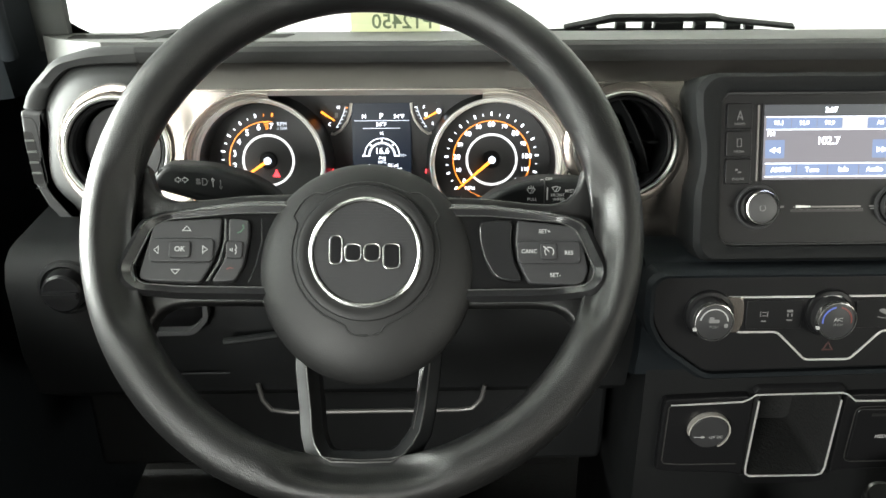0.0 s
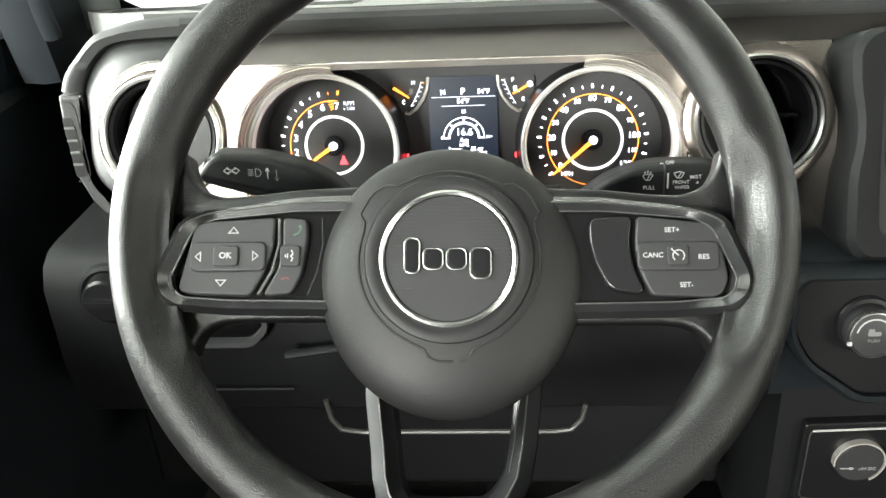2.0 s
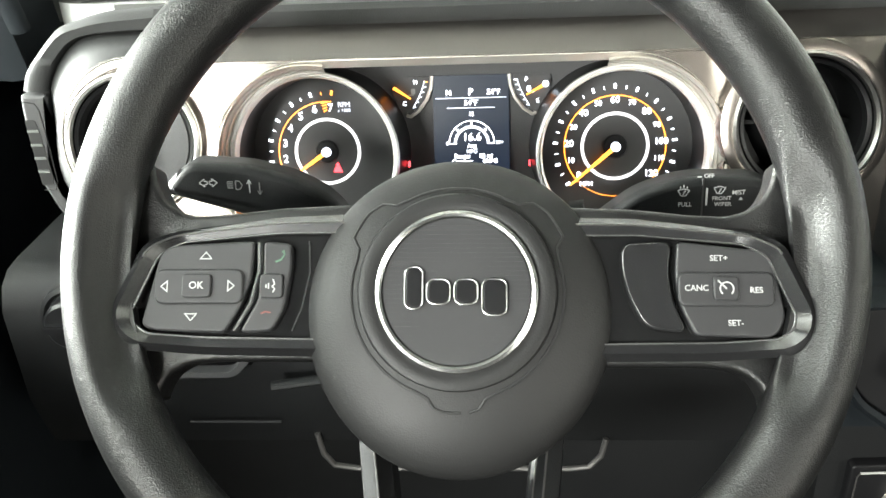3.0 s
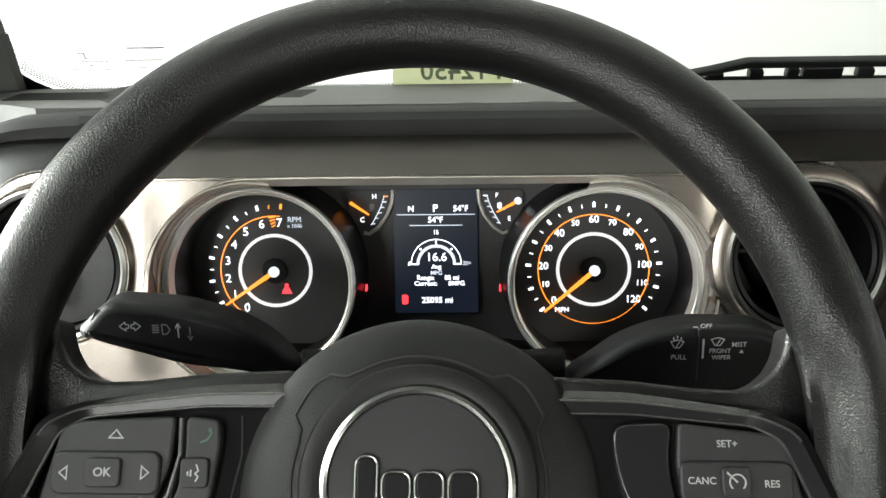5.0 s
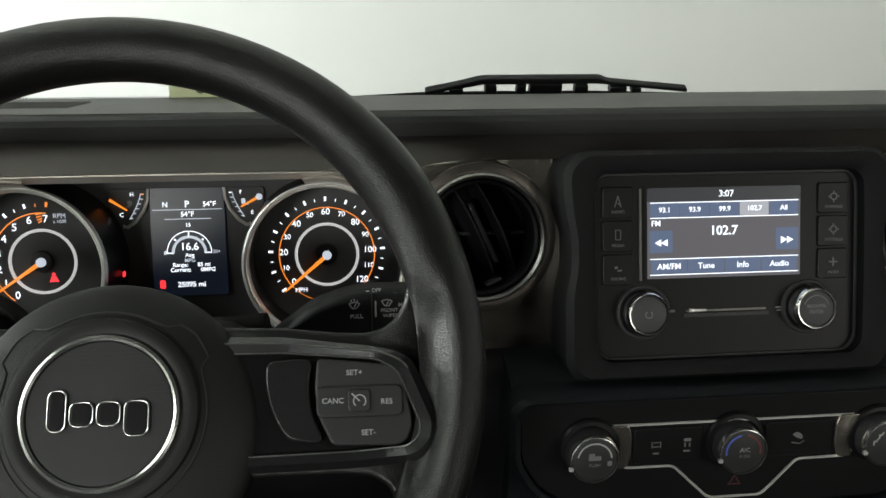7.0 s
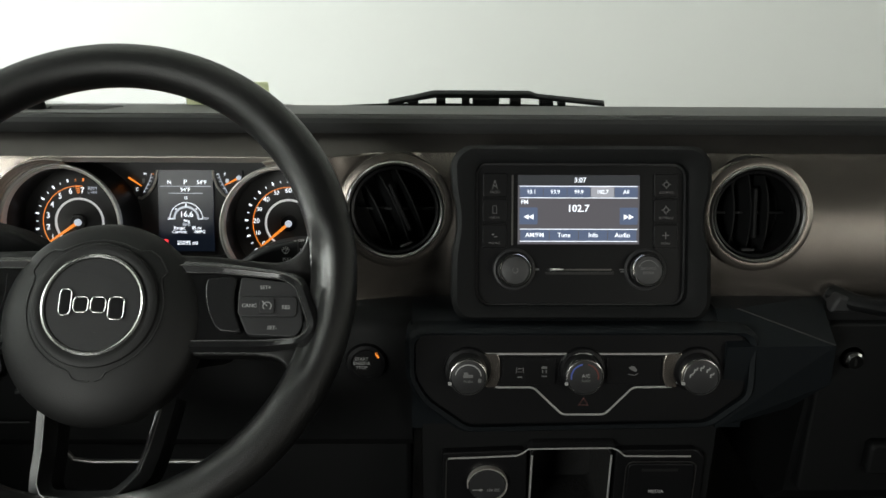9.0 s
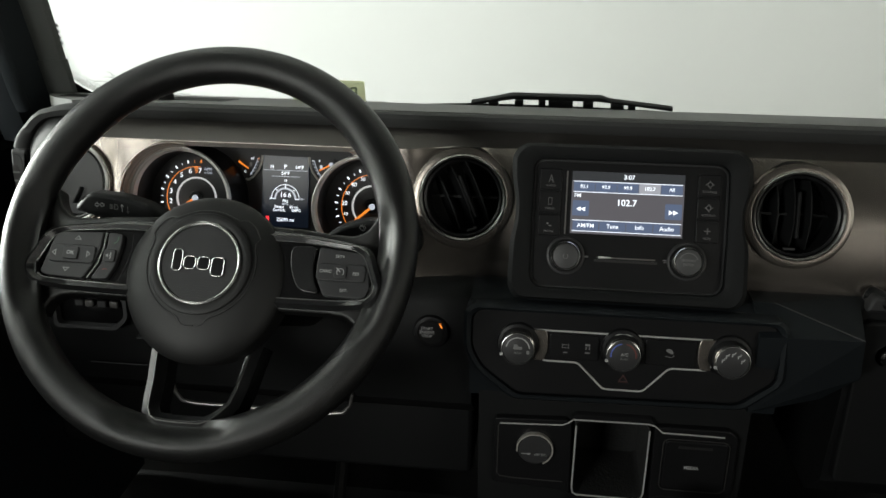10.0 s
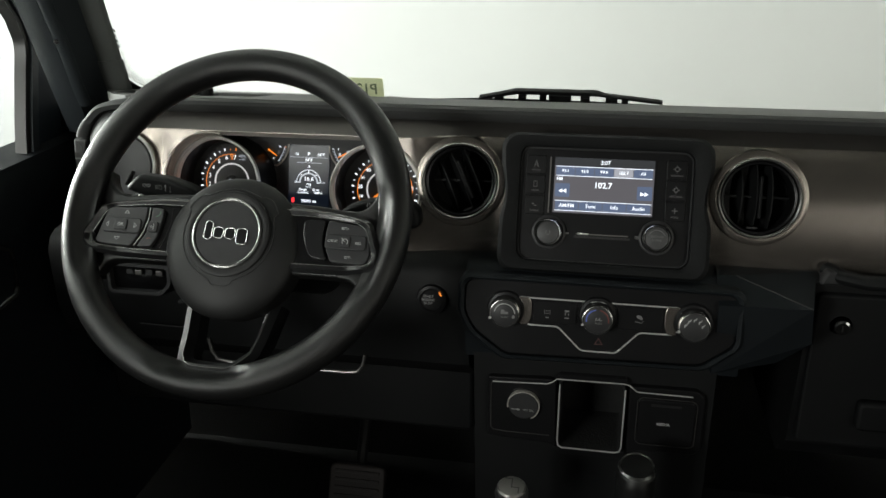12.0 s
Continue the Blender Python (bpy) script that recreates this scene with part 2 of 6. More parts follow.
def sweep(path, radius, n=8, closed=False, flat=1.0, bm=None, up=(0, 0, 1)):
    """A tube along points; radius may be a function of the share of the way; flat scales it along up."""
    bm = bm or bmesh.new()
    pts = [Vector(p) for p in path]
    k = len(pts)
    rings = []
    for i, p in enumerate(pts):
        a = pts[i - 1] if i or closed else pts[0]
        b = pts[(i + 1) % k] if i < k - 1 or closed else pts[-1]
        d = (b - a).normalized()
        s = d.cross(Vector(up))
        s = s.normalized() if s.length > 1e-6 else Vector((1, 0, 0))
        u = s.cross(d)
        r = radius(i / max(1, k - 1)) if callable(radius) else radius
        rings.append([bm.verts.new(p + s * r * math.cos(2 * math.pi * j / n) + u * r * flat * math.sin(2 * math.pi * j / n)) for j in range(n)])
    for i in range(k if closed else k - 1):
        p, q = rings[i], rings[(i + 1) % k]
        for j in range(n):
            bm.faces.new((p[j - 1], p[j], q[j], q[j - 1]))
    if not closed:
        bm.faces.new(rings[0])
        bm.faces.new(rings[-1][::-1])
    bmesh.ops.recalc_face_normals(bm, faces=bm.faces)
    return bm


def profile_x(section, x0, x1, steps=1, bm=None, shift=None):
    """A closed section in y, z drawn out along x; shift(x) moves it in y, z."""
    bm = bm or bmesh.new()
    rows = []
    for i in range(steps + 1):
        x = x0 + (x1 - x0) * i / steps
        dy, dz = shift(x) if shift else (0, 0)
        rows.append([bm.verts.new((x, y + dy, z + dz)) for y, z in section])
    k = len(section)
    for a, b in zip(rows, rows[1:]):
        for j in range(k):
            bm.faces.new((a[j - 1], a[j], b[j], b[j - 1]))
    bm.faces.new(rows[0])
    bm.faces.new(rows[-1][::-1])
    bmesh.ops.recalc_face_normals(bm, faces=bm.faces)
    return bm


def box(x0, x1, y0, y1, z0, z1, bevel=0.0, bm=None):
    bm = bm or bmesh.new()
    got = bmesh.ops.create_cube(bm, size=1, matrix=Matrix.Translation(((x0 + x1) / 2, (y0 + y1) / 2, (z0 + z1) / 2)) @ Matrix.Diagonal((x1 - x0, y1 - y0, z1 - z0, 1)))
    if bevel > 0:
        es = {e for v in got["verts"] for e in v.link_edges}
        bmesh.ops.bevel(bm, geom=list(es), offset=bevel, segments=2, affect="EDGES")
    return bm


def plate(outline, holes, surface, step=0.012, thick=0.003):
    """A sheet in x, z with holes, bent by surface(x, z) -> y, with thickness towards +y."""
    from mathutils.geometry import delaunay_2d_cdt
    pts, edges = [], []

    def ring(loop):
        s = len(pts)
        pts.extend(Vector(p) for p in loop)
        edges.extend((s + i, s + (i + 1) % len(loop)) for i in range(len(loop)))

    def inside(p, loop):
        c = False
        for i in range(len(loop)):
            (x1, y1), (x2, y2) = loop[i - 1], loop[i]
            if (y1 > p[1]) != (y2 > p[1]) and p[0] < (x2 - x1) * (p[1] - y1) / (y2 - y1) + x1:
                c = not c
        return c

    def dense(loop):
        out = []
        for i in range(len(loop)):
            a, b = Vector(loop[i - 1]), Vector(loop[i])
            n = max(1, int((b - a).length / step))
            out += [tuple(a.lerp(b, j / n)) for j in range(n)]
        return out

    outline, holes = dense(outline), [dense(h) for h in holes]
    ring(outline)
    for h in holes:
        ring(h)
    xs, zs = [p[0] for p in outline], [p[1] for p in outline]
    z = min(zs) + step / 2
    while z < max(zs):
        x = min(xs) + step / 2
        while x < max(xs):
            if inside((x, z), outline) and not any(inside((x, z), h) for h in holes):
                pts.append(Vector((x, z)))
            x += step
        z += step
    v, _, f, _, _, _ = delaunay_2d_cdt(pts, edges, [], 0, 1e-6)
    bm = bmesh.new()
    front = [bm.verts.new((p.x, surface(p.x, p.y), p.y)) for p in v]
    for tri in f:
        c = sum((v[i] for i in tri), Vector((0, 0))) / len(tri)
        if inside(c, outline) and not any(inside(c, h) for h in holes):
            bm.faces.new([front[i] for i in tri])
    bmesh.ops.delete(bm, geom=[q for q in bm.verts if not q.link_faces], context="VERTS")
    for fc in bm.faces:
        fc.normal_update()
        if fc.normal.y > 0:
            fc.normal_flip()
    rim = [e for e in bm.edges if len(e.link_faces) == 1]
    got = bmesh.ops.extrude_edge_only(bm, edges=rim)
    for q in got["geom"]:
        if isinstance(q, bmesh.types.BMVert):
            q.co.y += thick
    bmesh.ops.recalc_face_normals(bm, faces=bm.faces)
    return bm


def text(words, size, mat, parent, x, y, z, m=None, align="CENTER", name="lettering", mirror=False, wide=1.0, bold=0.0):
    """Raised lettering in the parent's x, y plane, centred at x, y."""
    cu = bpy.data.curves.new(name, "FONT")
    cu.body, cu.size, cu.align_x, cu.align_y, cu.extrude, cu.offset = words, size, align, "CENTER", 0.00008, bold
    cu.resolution_u = 3
    ob = bpy.data.objects.new(name, cu)
    me = bpy.data.meshes.new_from_object(ob)
    bpy.data.objects.remove(ob)
    me.materials.clear()
    me.materials.append(mat)
    out = new(name, me)
    out.parent = parent
    out.matrix_basis = (m or Matrix()) @ Matrix.Translation((x, y, z)) @ Matrix.Diagonal((-wide if mirror else wide, 1, 1, 1))
    return out


def bars(rects, z, mat, parent, name="printed_mark", m=None, t=0.0002):
    bm = bmesh.new()
    for x, y, w, h in rects:
        prism(rrect(x, y, w, h, min(w, h) * 0.25, 2), z, z + t, bm=bm)
    return part(name, bm, mat, parent, m=m, smooth=False)


def arc_band(cx, cy, r0, r1, a0, a1, z0, z1, n=48, bm=None):
    bm = bm or bmesh.new()
    o = [(cx + r1 * math.cos(radians(a0 + (a1 - a0) * i / n)), cy + r1 * math.sin(radians(a0 + (a1 - a0) * i / n))) for i in range(n + 1)]
    q = [(cx + r0 * math.cos(radians(a0 + (a1 - a0) * i / n)), cy + r0 * math.sin(radians(a0 + (a1 - a0) * i / n))) for i in range(n + 1)]
    vs = [[bm.verts.new((x, y, z)) for x, y in pts] for pts, z in ((o, z0), (o, z1), (q, z1), (q, z0))]
    for a, b in ((0, 1), (1, 2), (2, 3)):
        for i in range(n):
            bm.faces.new((vs[a][i], vs[a][i + 1], vs[b][i + 1], vs[b][i]))
    bmesh.ops.recalc_face_normals(bm, faces=bm.faces)
    return bm


def stroke(p, q, w, z0, z1, bm):
    a, b = Vector(p), Vector(q)
    d = (b - a).normalized()
    n = Vector((-d.y, d.x)) * w / 2
    return prism([tuple(a + n), tuple(a - n), tuple(b - n), tuple(b + n)], z0, z1, bm=bm)

# ---- the studio ----
solid("ground", box(-3.2, 4.2, -4.0, 3.4, -0.05, 0.0), CONCRETE, "pale concrete studio floor", "floor", kind="structure", smooth=False)
solid("wall_north", box(-3.3, 0.78, 3.4, 3.5, 0, 3.8), GREYWALL, "pale grey-white painted studio wall", "wall", kind="structure", smooth=False)
solid("wall_north_side", box(0.78, 4.3, 3.4, 3.5, 0, 3.8), GREYWALL, "pale grey-white painted studio wall beyond a vertical seam", "wall", kind="structure", smooth=False)
solid("wall_west", box(-3.3, -3.2, -4.0, 3.4, 0, 3.8), WALL, "white painted studio wall", "wall", kind="structure", smooth=False)
solid("wall_east", box(4.2, 4.3, -4.0, 3.4, 0, 3.8), WALL, "white painted studio wall", "wall", kind="structure", smooth=False)
solid("wall_south", box(-3.3, 4.3, -4.1, -4.0, 0, 3.8), WALL, "white painted studio wall", "wall", kind="structure", smooth=False)
solid("ceiling", box(-3.3, 4.3, -4.1, 3.5, 3.8, 3.9), WALL, "white painted studio ceiling", "ceiling", kind="structure", smooth=False)

# ---- the car's shell ----
solid("cabin_floor", box(-0.5, 1.24, -1.9, 0.62, 0.5, 0.53), CARPET, "black carpeted car floor", "floor", kind="structure", smooth=False)
solid("cabin_roof", box(-0.5, 1.24, -1.9, 0.12, 1.74, 1.78), CLOTH, "grey lined car roof", "roof", kind="structure", smooth=False)
solid("cabin_rear_wall", box(-0.5, 1.24, -1.94, -1.9, 0.5, 1.78), BLACK, "plain dark rear of the cabin", "wall", kind="structure", smooth=False)
solid("driver_quarter_window", box(-0.475, -0.470, -1.9, -0.62, 1.18, 1.74), PRIVACY, "dark tinted quarter window", "window", kind="structure", smooth=False).visible_shadow = False
solid("passenger_quarter_window", box(1.215, 1.220, -1.9, -0.62, 1.2, 1.74), PRIVACY, "dark tinted quarter window", "window", kind="structure", smooth=False).visible_shadow = False
solid("firewall", box(-0.5, 1.24, 0.58, 0.62, 0.5, 1.15), CARPET, "black firewall behind the dashboard", "wall", kind="structure", smooth=False)
solid("passenger_side_wall", box(1.2, 1.24, -1.9, 0.40, 0.5, 1.2), BLACK, "plain dark passenger side of the cabin below its window", "wall", kind="structure", smooth=False)
solid("passenger_rear_post", box(1.2, 1.24, -0.62, -0.50, 1.2, 1.78), BLACK, "plain dark post behind the passenger window", "wall", kind="structure", smooth=False)
solid("cowl", profile_x([(0.41, 1.20), (0.415, 1.235), (0.46, 1.225), (0.62, 1.170), (0.62, 1.14)], -0.5, 1.24), BLACK, "black cowl panel outside the windscreen", "car cowl", kind="structure", smooth=False)

# ---- dashboard ----
DASH = thing("dashboard", pose(0, 0, 0), "black dashboard with a satin silver fascia band", "dashboard")
LEFT, RIGHT = -0.318, 1.08


def fascia_y(x, z):
    """The fascia leans back evenly round the instruments, swells a little between vent and gauge and bulges towards the passenger's side."""
    bulge = min(1.0, max(0.0, (x - 0.150) / 0.06))
    d = z - 1.200
    swell = max(0.0, 1 - ((x + 0.1670) / 0.0150) ** 2) ** 2 * min(1.0, max(0.0, (1.258 - z) / 0.020)) * min(1.0, max(0.0, (z - 1.150) / 0.020))
    return 0.180 + (z - 1.21) * 0.28 - 0.0016 * swell + bulge * d * d * (6.5 if d > 0 else 2.5)


def stadium(cx0, cx1, z, r, n=24):
    return [(cx1 + r * math.cos(a), z + r * math.sin(a)) for a in (math.pi * (i / n - 0.5) for i in range(n + 1))] + [
        (cx0 + r * math.cos(a), z + r * math.sin(a)) for a in (math.pi * (i / n + 0.5) for i in range(n + 1))]


VENTS = ((-0.2188, 1.2145), (0.2065, 1.2155), (0.5375, 1.2125))
CLUSTER_HOLE = stadium(-0.1045, 0.0990, 1.1995, 0.0602)
VENT_ARC = [(VENTS[0][0] + 0.0505 * math.cos(radians(a)), VENTS[0][1] + 0.0520 * math.sin(radians(a))) for a in range(75, 245, 8)]
VENT_HOLES = [circle(x, z, 0.0462) for x, z in VENTS]
part("fascia", plate([(-0.240, 1.132), (0.262, 1.132), (0.262, 1.2612), (-0.2075, 1.2612)] + VENT_ARC, [CLUSTER_HOLE] + VENT_HOLES[:2], fascia_y, 0.0045, 0.012), SILVER, DASH, "satin silver-bronze fascia panel", angle=60)
part("centre_fascia", plate([(0.2622, 1.132), (0.4798, 1.132), (0.4798, 1.2612), (0.2622, 1.2612)], [], fascia_y, 0.008, 0.012), BLACK, DASH, "black panel round the radio", angle=60)
part("fascia", plate([(0.480, 1.132), (RIGHT, 1.132), (RIGHT, 1.2612), (0.480, 1.2612)], VENT_HOLES[2:], fascia_y, 0.0045, 0.012), SILVER, DASH, "satin silver-bronze fascia panel", angle=60)


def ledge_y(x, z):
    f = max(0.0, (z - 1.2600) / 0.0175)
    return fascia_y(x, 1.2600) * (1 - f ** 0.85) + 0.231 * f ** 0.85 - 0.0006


# same silver as the fascia below, coloured dark where it mirrors the roof
part("upper_fascia", plate([(-0.2065, 1.2600), (RIGHT, 1.2600), (RIGHT, 1.2775), (-0.2065, 1.2775)], [], ledge_y, 0.006, 0.004), SHADESILVER, DASH, "dark bronze ledge over the fascia", angle=60)
PAD_TOP = [(0.2330, 1.2740), (0.2260, 1.2752), (0.2228, 1.2795), (0.2222, 1.2860), (0.2245, 1.2898), (0.2300, 1.2910), (0.2600, 1.2862), (0.3000, 1.2785),
           (0.3600, 1.2680), (0.4050, 1.2605), (0.4050, 1.2500), (0.3000, 1.2500), (0.2400, 1.2620)]
part("dash_pad", profile_x(PAD_TOP, -0.2070, RIGHT, 60), PAD, DASH, "charcoal grained dash pad")
# the pad's rounded end by the driver's door, and the charcoal dish round the outer vent


def strip(rows, cap=True):
    bm = bmesh.new()
    vs = [[bm.verts.new(p) for p in r] for r in rows]
    for a, b in zip(vs, vs[1:]):
        for k in range(len(a)):
            bm.faces.new((a[k - 1], a[k], b[k], b[k - 1]))
    if cap:
        bm.faces.new(vs[0])
        bm.faces.new(vs[-1][::-1])
    bmesh.ops.recalc_face_normals(bm, faces=bm.faces)
    return bm


END = (((-0.2134, 1.2752), (-0.2160, 1.2900)), ((-0.2413, 1.2748), (-0.2520, 1.2872)), ((-0.2620, 1.2735), (-0.2730, 1.2822)), ((-0.2755, 1.2690), (-0.2880, 1.2768)),
       ((-0.2880, 1.2580), (-0.3030, 1.2632)), ((-0.2965, 1.2460), (-0.3150, 1.2502)), ((-0.3005, 1.2365), (-0.3210, 1.2372)))


def through_knots(knots, n=5):
    """Points along a smooth curve through knots of any number of values."""
    k = [Vector(p) for p in knots]
    k = [k[0] * 2 - k[1]] + k + [k[-1] * 2 - k[-2]]
    out = []
    for i in range(1, len(k) - 2):
        for j in range(n):
            t = j / n
            out.append(0.5 * (2 * k[i] + (k[i + 1] - k[i - 1]) * t + (2 * k[i - 1] - 5 * k[i] + 4 * k[i + 1] - k[i + 2]) * t * t + (3 * k[i] - k[i - 1] - 3 * k[i + 1] + k[i + 2]) * t ** 3))
    return out + [k[-2]]


END = [((a + 0.0080, b), (c + 0.0080, d)) for a, b, c, d in through_knots([(*p, *q) for p, q in END])]
part("dash_end", strip([[(xi + 0.002, 0.240, zi - 0.001), (xi, 0.2262, zi), (xi * 0.85 + xo * 0.15, 0.2228, zi * 0.85 + zo * 0.15), (xi * 0.35 + xo * 0.65, 0.2222, zi * 0.35 + zo * 0.65),
                         (xi * 0.1 + xo * 0.9, 0.2260, zi * 0.1 + zo * 0.9), (xo, 0.2340, zo), (xo, 0.400, zo - 0.022), (xi + 0.002, 0.400, zi - 0.022)] for (xi, zi), (xo, zo) in END]), PAD, DASH, "charcoal dash end trim", angle=50)
# grey defroster panel along the foot of the glass, with its finely slotted outlet
TOP = [(-0.240, 0.240), (-0.278, 0.272), (-0.318, 0.325), (-0.345, 0.372), (-0.350, 0.415), (RIGHT, 0.415), (RIGHT, 0.240)]
DEFROST = part("defroster_panel", plate(TOP, [], lambda x, y: -(1.2922 - 0.1743 * (y - 0.230)), 0.02, 0.045), TOPGREY, DASH, "grey defroster panel at the foot of the windscreen", m=Matrix(((1, 0, 0, 0), (0, 0, 1, 0), (0, -1, 0, 0), (0, 0, 0, 1))), angle=40)
for k in range(9):
    y = 0.302 + 0.0070 * k
    part("slot", sweep([(-0.292 - 0.002 * k, -(1.2922 - 0.1743 * (y - 0.230)), y), (-0.090, -(1.2922 - 0.1743 * (y - 0.230)), y)], 0.0011, 5), FRIT, DEFROST)
RIM = [(75, -0.2134, 1.2745), (95, -0.2413, 1.2741), (110, -0.2620, 1.2728), (125, -0.2755, 1.2684), (140, -0.2880, 1.2574), (155, -0.2965, 1.2456), (165, -0.3005, 1.2365), (180, -0.3040, 1.2150), (195, -0.3085, 1.1950), (210, -0.3110, 1.1750), (222, -0.3070, 1.1580), (235, -0.2880, 1.1345)]
rows = []
for a, x, z in through_knots(RIM, 4):
    c, d = math.cos(radians(a)), math.sin(radians(a))
    x += 0.0080
    fx, fz = VENTS[0][0] + 0.0492 * c, VENTS[0][1] + 0.0508 * d
    fy = 0.180 + (fz - 1.21) * 0.28
    rows.append([(fx, fy - 0.0005, fz), (fx - 0.004 * abs(c), fy + 0.002, fz + 0.003 * d), (fx * 0.45 + x * 0.55, fy * 0.4 + 0.228 * 0.6, fz * 0.45 + z * 0.55), (x, 0.2285, z), (x, 0.260, z), (fx, 0.260, fz)])
part("vent_surround", strip(rows), PAD, DASH, "charcoal dish round the outer vent", angle=60)
CAP = [(-0.3215, 1.2347), (-0.3015, 1.2347), (-0.3060, 1.205), (-0.3112, 1.180), (-0.3080, 1.160), (-0.2960, 1.140), (-0.2840, 1.126), (-0.3000, 1.124), (-0.3150, 1.145), (-0.3235, 1.170), (-0.3240, 1.205)]
VENT_SIDE = part("demister_cap", prism(rounded(CAP, 0.003), 0, 0.200, 0.003), CAPGREY, DASH, "grey end cap with a slatted demister outlet", m=pose(0.0080, 0.4225, 0, 90))
part("outlet", prism(rounded([(-0.3225, 1.167), (-0.3150, 1.167), (-0.3128, 1.172), (-0.3135, 1.206), (-0.3150, 1.2165), (-0.3222, 1.217)], 0.002), 0.19, 0.2004), FRIT, VENT_SIDE)
part("outlet_groove", sweep([(-0.3205, 1.2297, 0.2), (-0.3122, 1.2285, 0.2), (-0.3100, 1.2240, 0.2), (-0.3098, 1.195, 0.2), (-0.3105, 1.170, 0.2), (-0.3135, 1.1635, 0.2), (-0.3220, 1.1630, 0.2)], 0.0005, 6), FRIT, VENT_SIDE)
for z in (1.2076, 1.1972, 1.1871, 1.1770):
    part("slat", box(-0.3225, -0.3136, z, z + 0.0020, 0.195, 0.2014, 0.0004), GREYTRIM, VENT_SIDE)
# bright lip along the top of the cluster opening, running out round the gauges
rows = []
for k in range(41):
    if k < 10:
        a, c, w = radians(150 - 6 * k), -0.1045, 0.0004 + 0.0058 * (k / 10) ** 1.5
    elif k > 30:
        a, c, w = radians(90 - 6 * (k - 30)), 0.0990, 0.0004 + 0.0058 * ((40 - k) / 10) ** 1.5
    else:
        a, c, w = radians(90), -0.1045 + 0.2035 * (k - 10) / 20, 0.0062
    row = []
    for r, dy in ((0.0614, 0.002), (0.0612, -0.0014), (0.0612 - w, 0.0062), (0.0608 - w, 0.0110), (0.0614, 0.0110)):
        z = 1.1995 + r * math.sin(a)
        row.append((c + r * math.cos(a), 0.180 + (z - 1.21) * 0.28 + dy, z))
    rows.append(row)
part("cluster_lip", strip(rows), LIPSILVER, DASH, "bright lip over the instrument opening")

# lower dash: a shelf under the fascia that bulges towards the knees
LOWER = [(0.172, 1.1345), (0.158, 1.1330), (0.146, 1.1260), (0.138, 1.1100), (0.137, 1.0400), (0.150, 0.9900), (0.200, 0.9500), (0.40, 0.9300), (0.40, 1.1345)]
part("lower_panel", profile_x(LOWER, LEFT, 0.222, 8), BLACK, DASH, "black lower dash panel")
part("lower_panel", profile_x([(0.172, 1.1345), (0.150, 1.1330), (0.128, 1.1290), (0.119, 1.1200), (0.118, 1.0500), (0.124, 1.0200), (0.150, 1.0050), (0.40, 1.0), (0.40, 1.1345)], 0.222, 0.53, 8), NAVY, DASH)
part("lower_panel", profile_x([(0.172, 1.1345), (0.160, 1.1340), (0.152, 1.1280), (0.1500, 1.0300), (0.160, 0.9200), (0.200, 0.8800), (0.40, 0.8700), (0.40, 1.1345)], 0.60, RIGHT, 6), BLACK, DASH)
# angled wing between the climate panel and the glove box
WING = {"f": (0.498, 0.099, 1.1180), "a": (0.498, 0.142, 1.1350), "k": (0.518, 0.140, 1.1360), "b": (0.592, 0.097, 1.1210), "c": (0.597, 0.104, 1.0780),
        "d": (0.566, 0.112, 1.0480), "e": (0.498, 0.101, 1.0340), "t": (0.606, 0.170, 1.1350), "s": (0.606, 0.170, 1.0700), "u": (0.566, 0.180, 1.0300), "v": (0.498, 0.180, 1.0200), "w": (0.498, 0.180, 1.1350)}
bm = bmesh.new()
at = {k: bm.verts.new(p) for k, p in WING.items()}
for loop in ("fbcde", "fakb", "kwtb", "btsc", "cdus", "deuv", "akw", "feva", "avw"):
    bm.faces.new([at[k] for k in (loop if loop != "deuv" else "devu")])
bmesh.ops.recalc_face_normals(bm, faces=bm.faces)
part("wing", bm, NAVY, DASH, "angular blue-black trim wing", smooth=False)
# paler strip laid on the wing's fold in place of its edge highlight
part("crease", sweep([(0.518, 0.1400, 1.1362), (0.555, 0.1185, 1.1287), (0.592, 0.0970, 1.1212)], 0.0007, 6), RUBBER, DASH)
part("stack_casing", plate([(0.236, 0.60), (0.507, 0.60), (0.508, 1.03), (0.232, 1.03)], [rrect(0.3715, 0.9555, 0.0760, 0.0920, 0.006, 3)], lambda x, z: 0.123, 0.05, 0.25), BLACK, DASH, "black centre stack below the climate controls", smooth=False)
# dashboard shelf edge seen behind the wheel
part("knee_edge", sweep([(-0.117, 0.146, 1.000), (-0.114, 0.145, 0.982), (-0.107, 0.145, 0.971), (-0.090, 0.145, 0.968), (0.066, 0.145, 0.968), (0.080, 0.145, 0.970), (0.088, 0.145, 0.980), (0.091, 0.146, 0.995)], 0.0022, 8), SATIN, DASH, "pale edge of the knee panel")
part("knee_panel", prism(rounded([(-0.30, 0.86), (0.22, 0.86), (0.22, 1.0), (-0.30, 1.0)], 0.01), 0, 0.2, 0.006), BLACK, DASH, m=pose(0, 0.40, 0, 90))
part("seam", box(-0.205, -0.139, 0.1365, 0.1375, 1.0175, 1.0187), RUBBER, DASH)

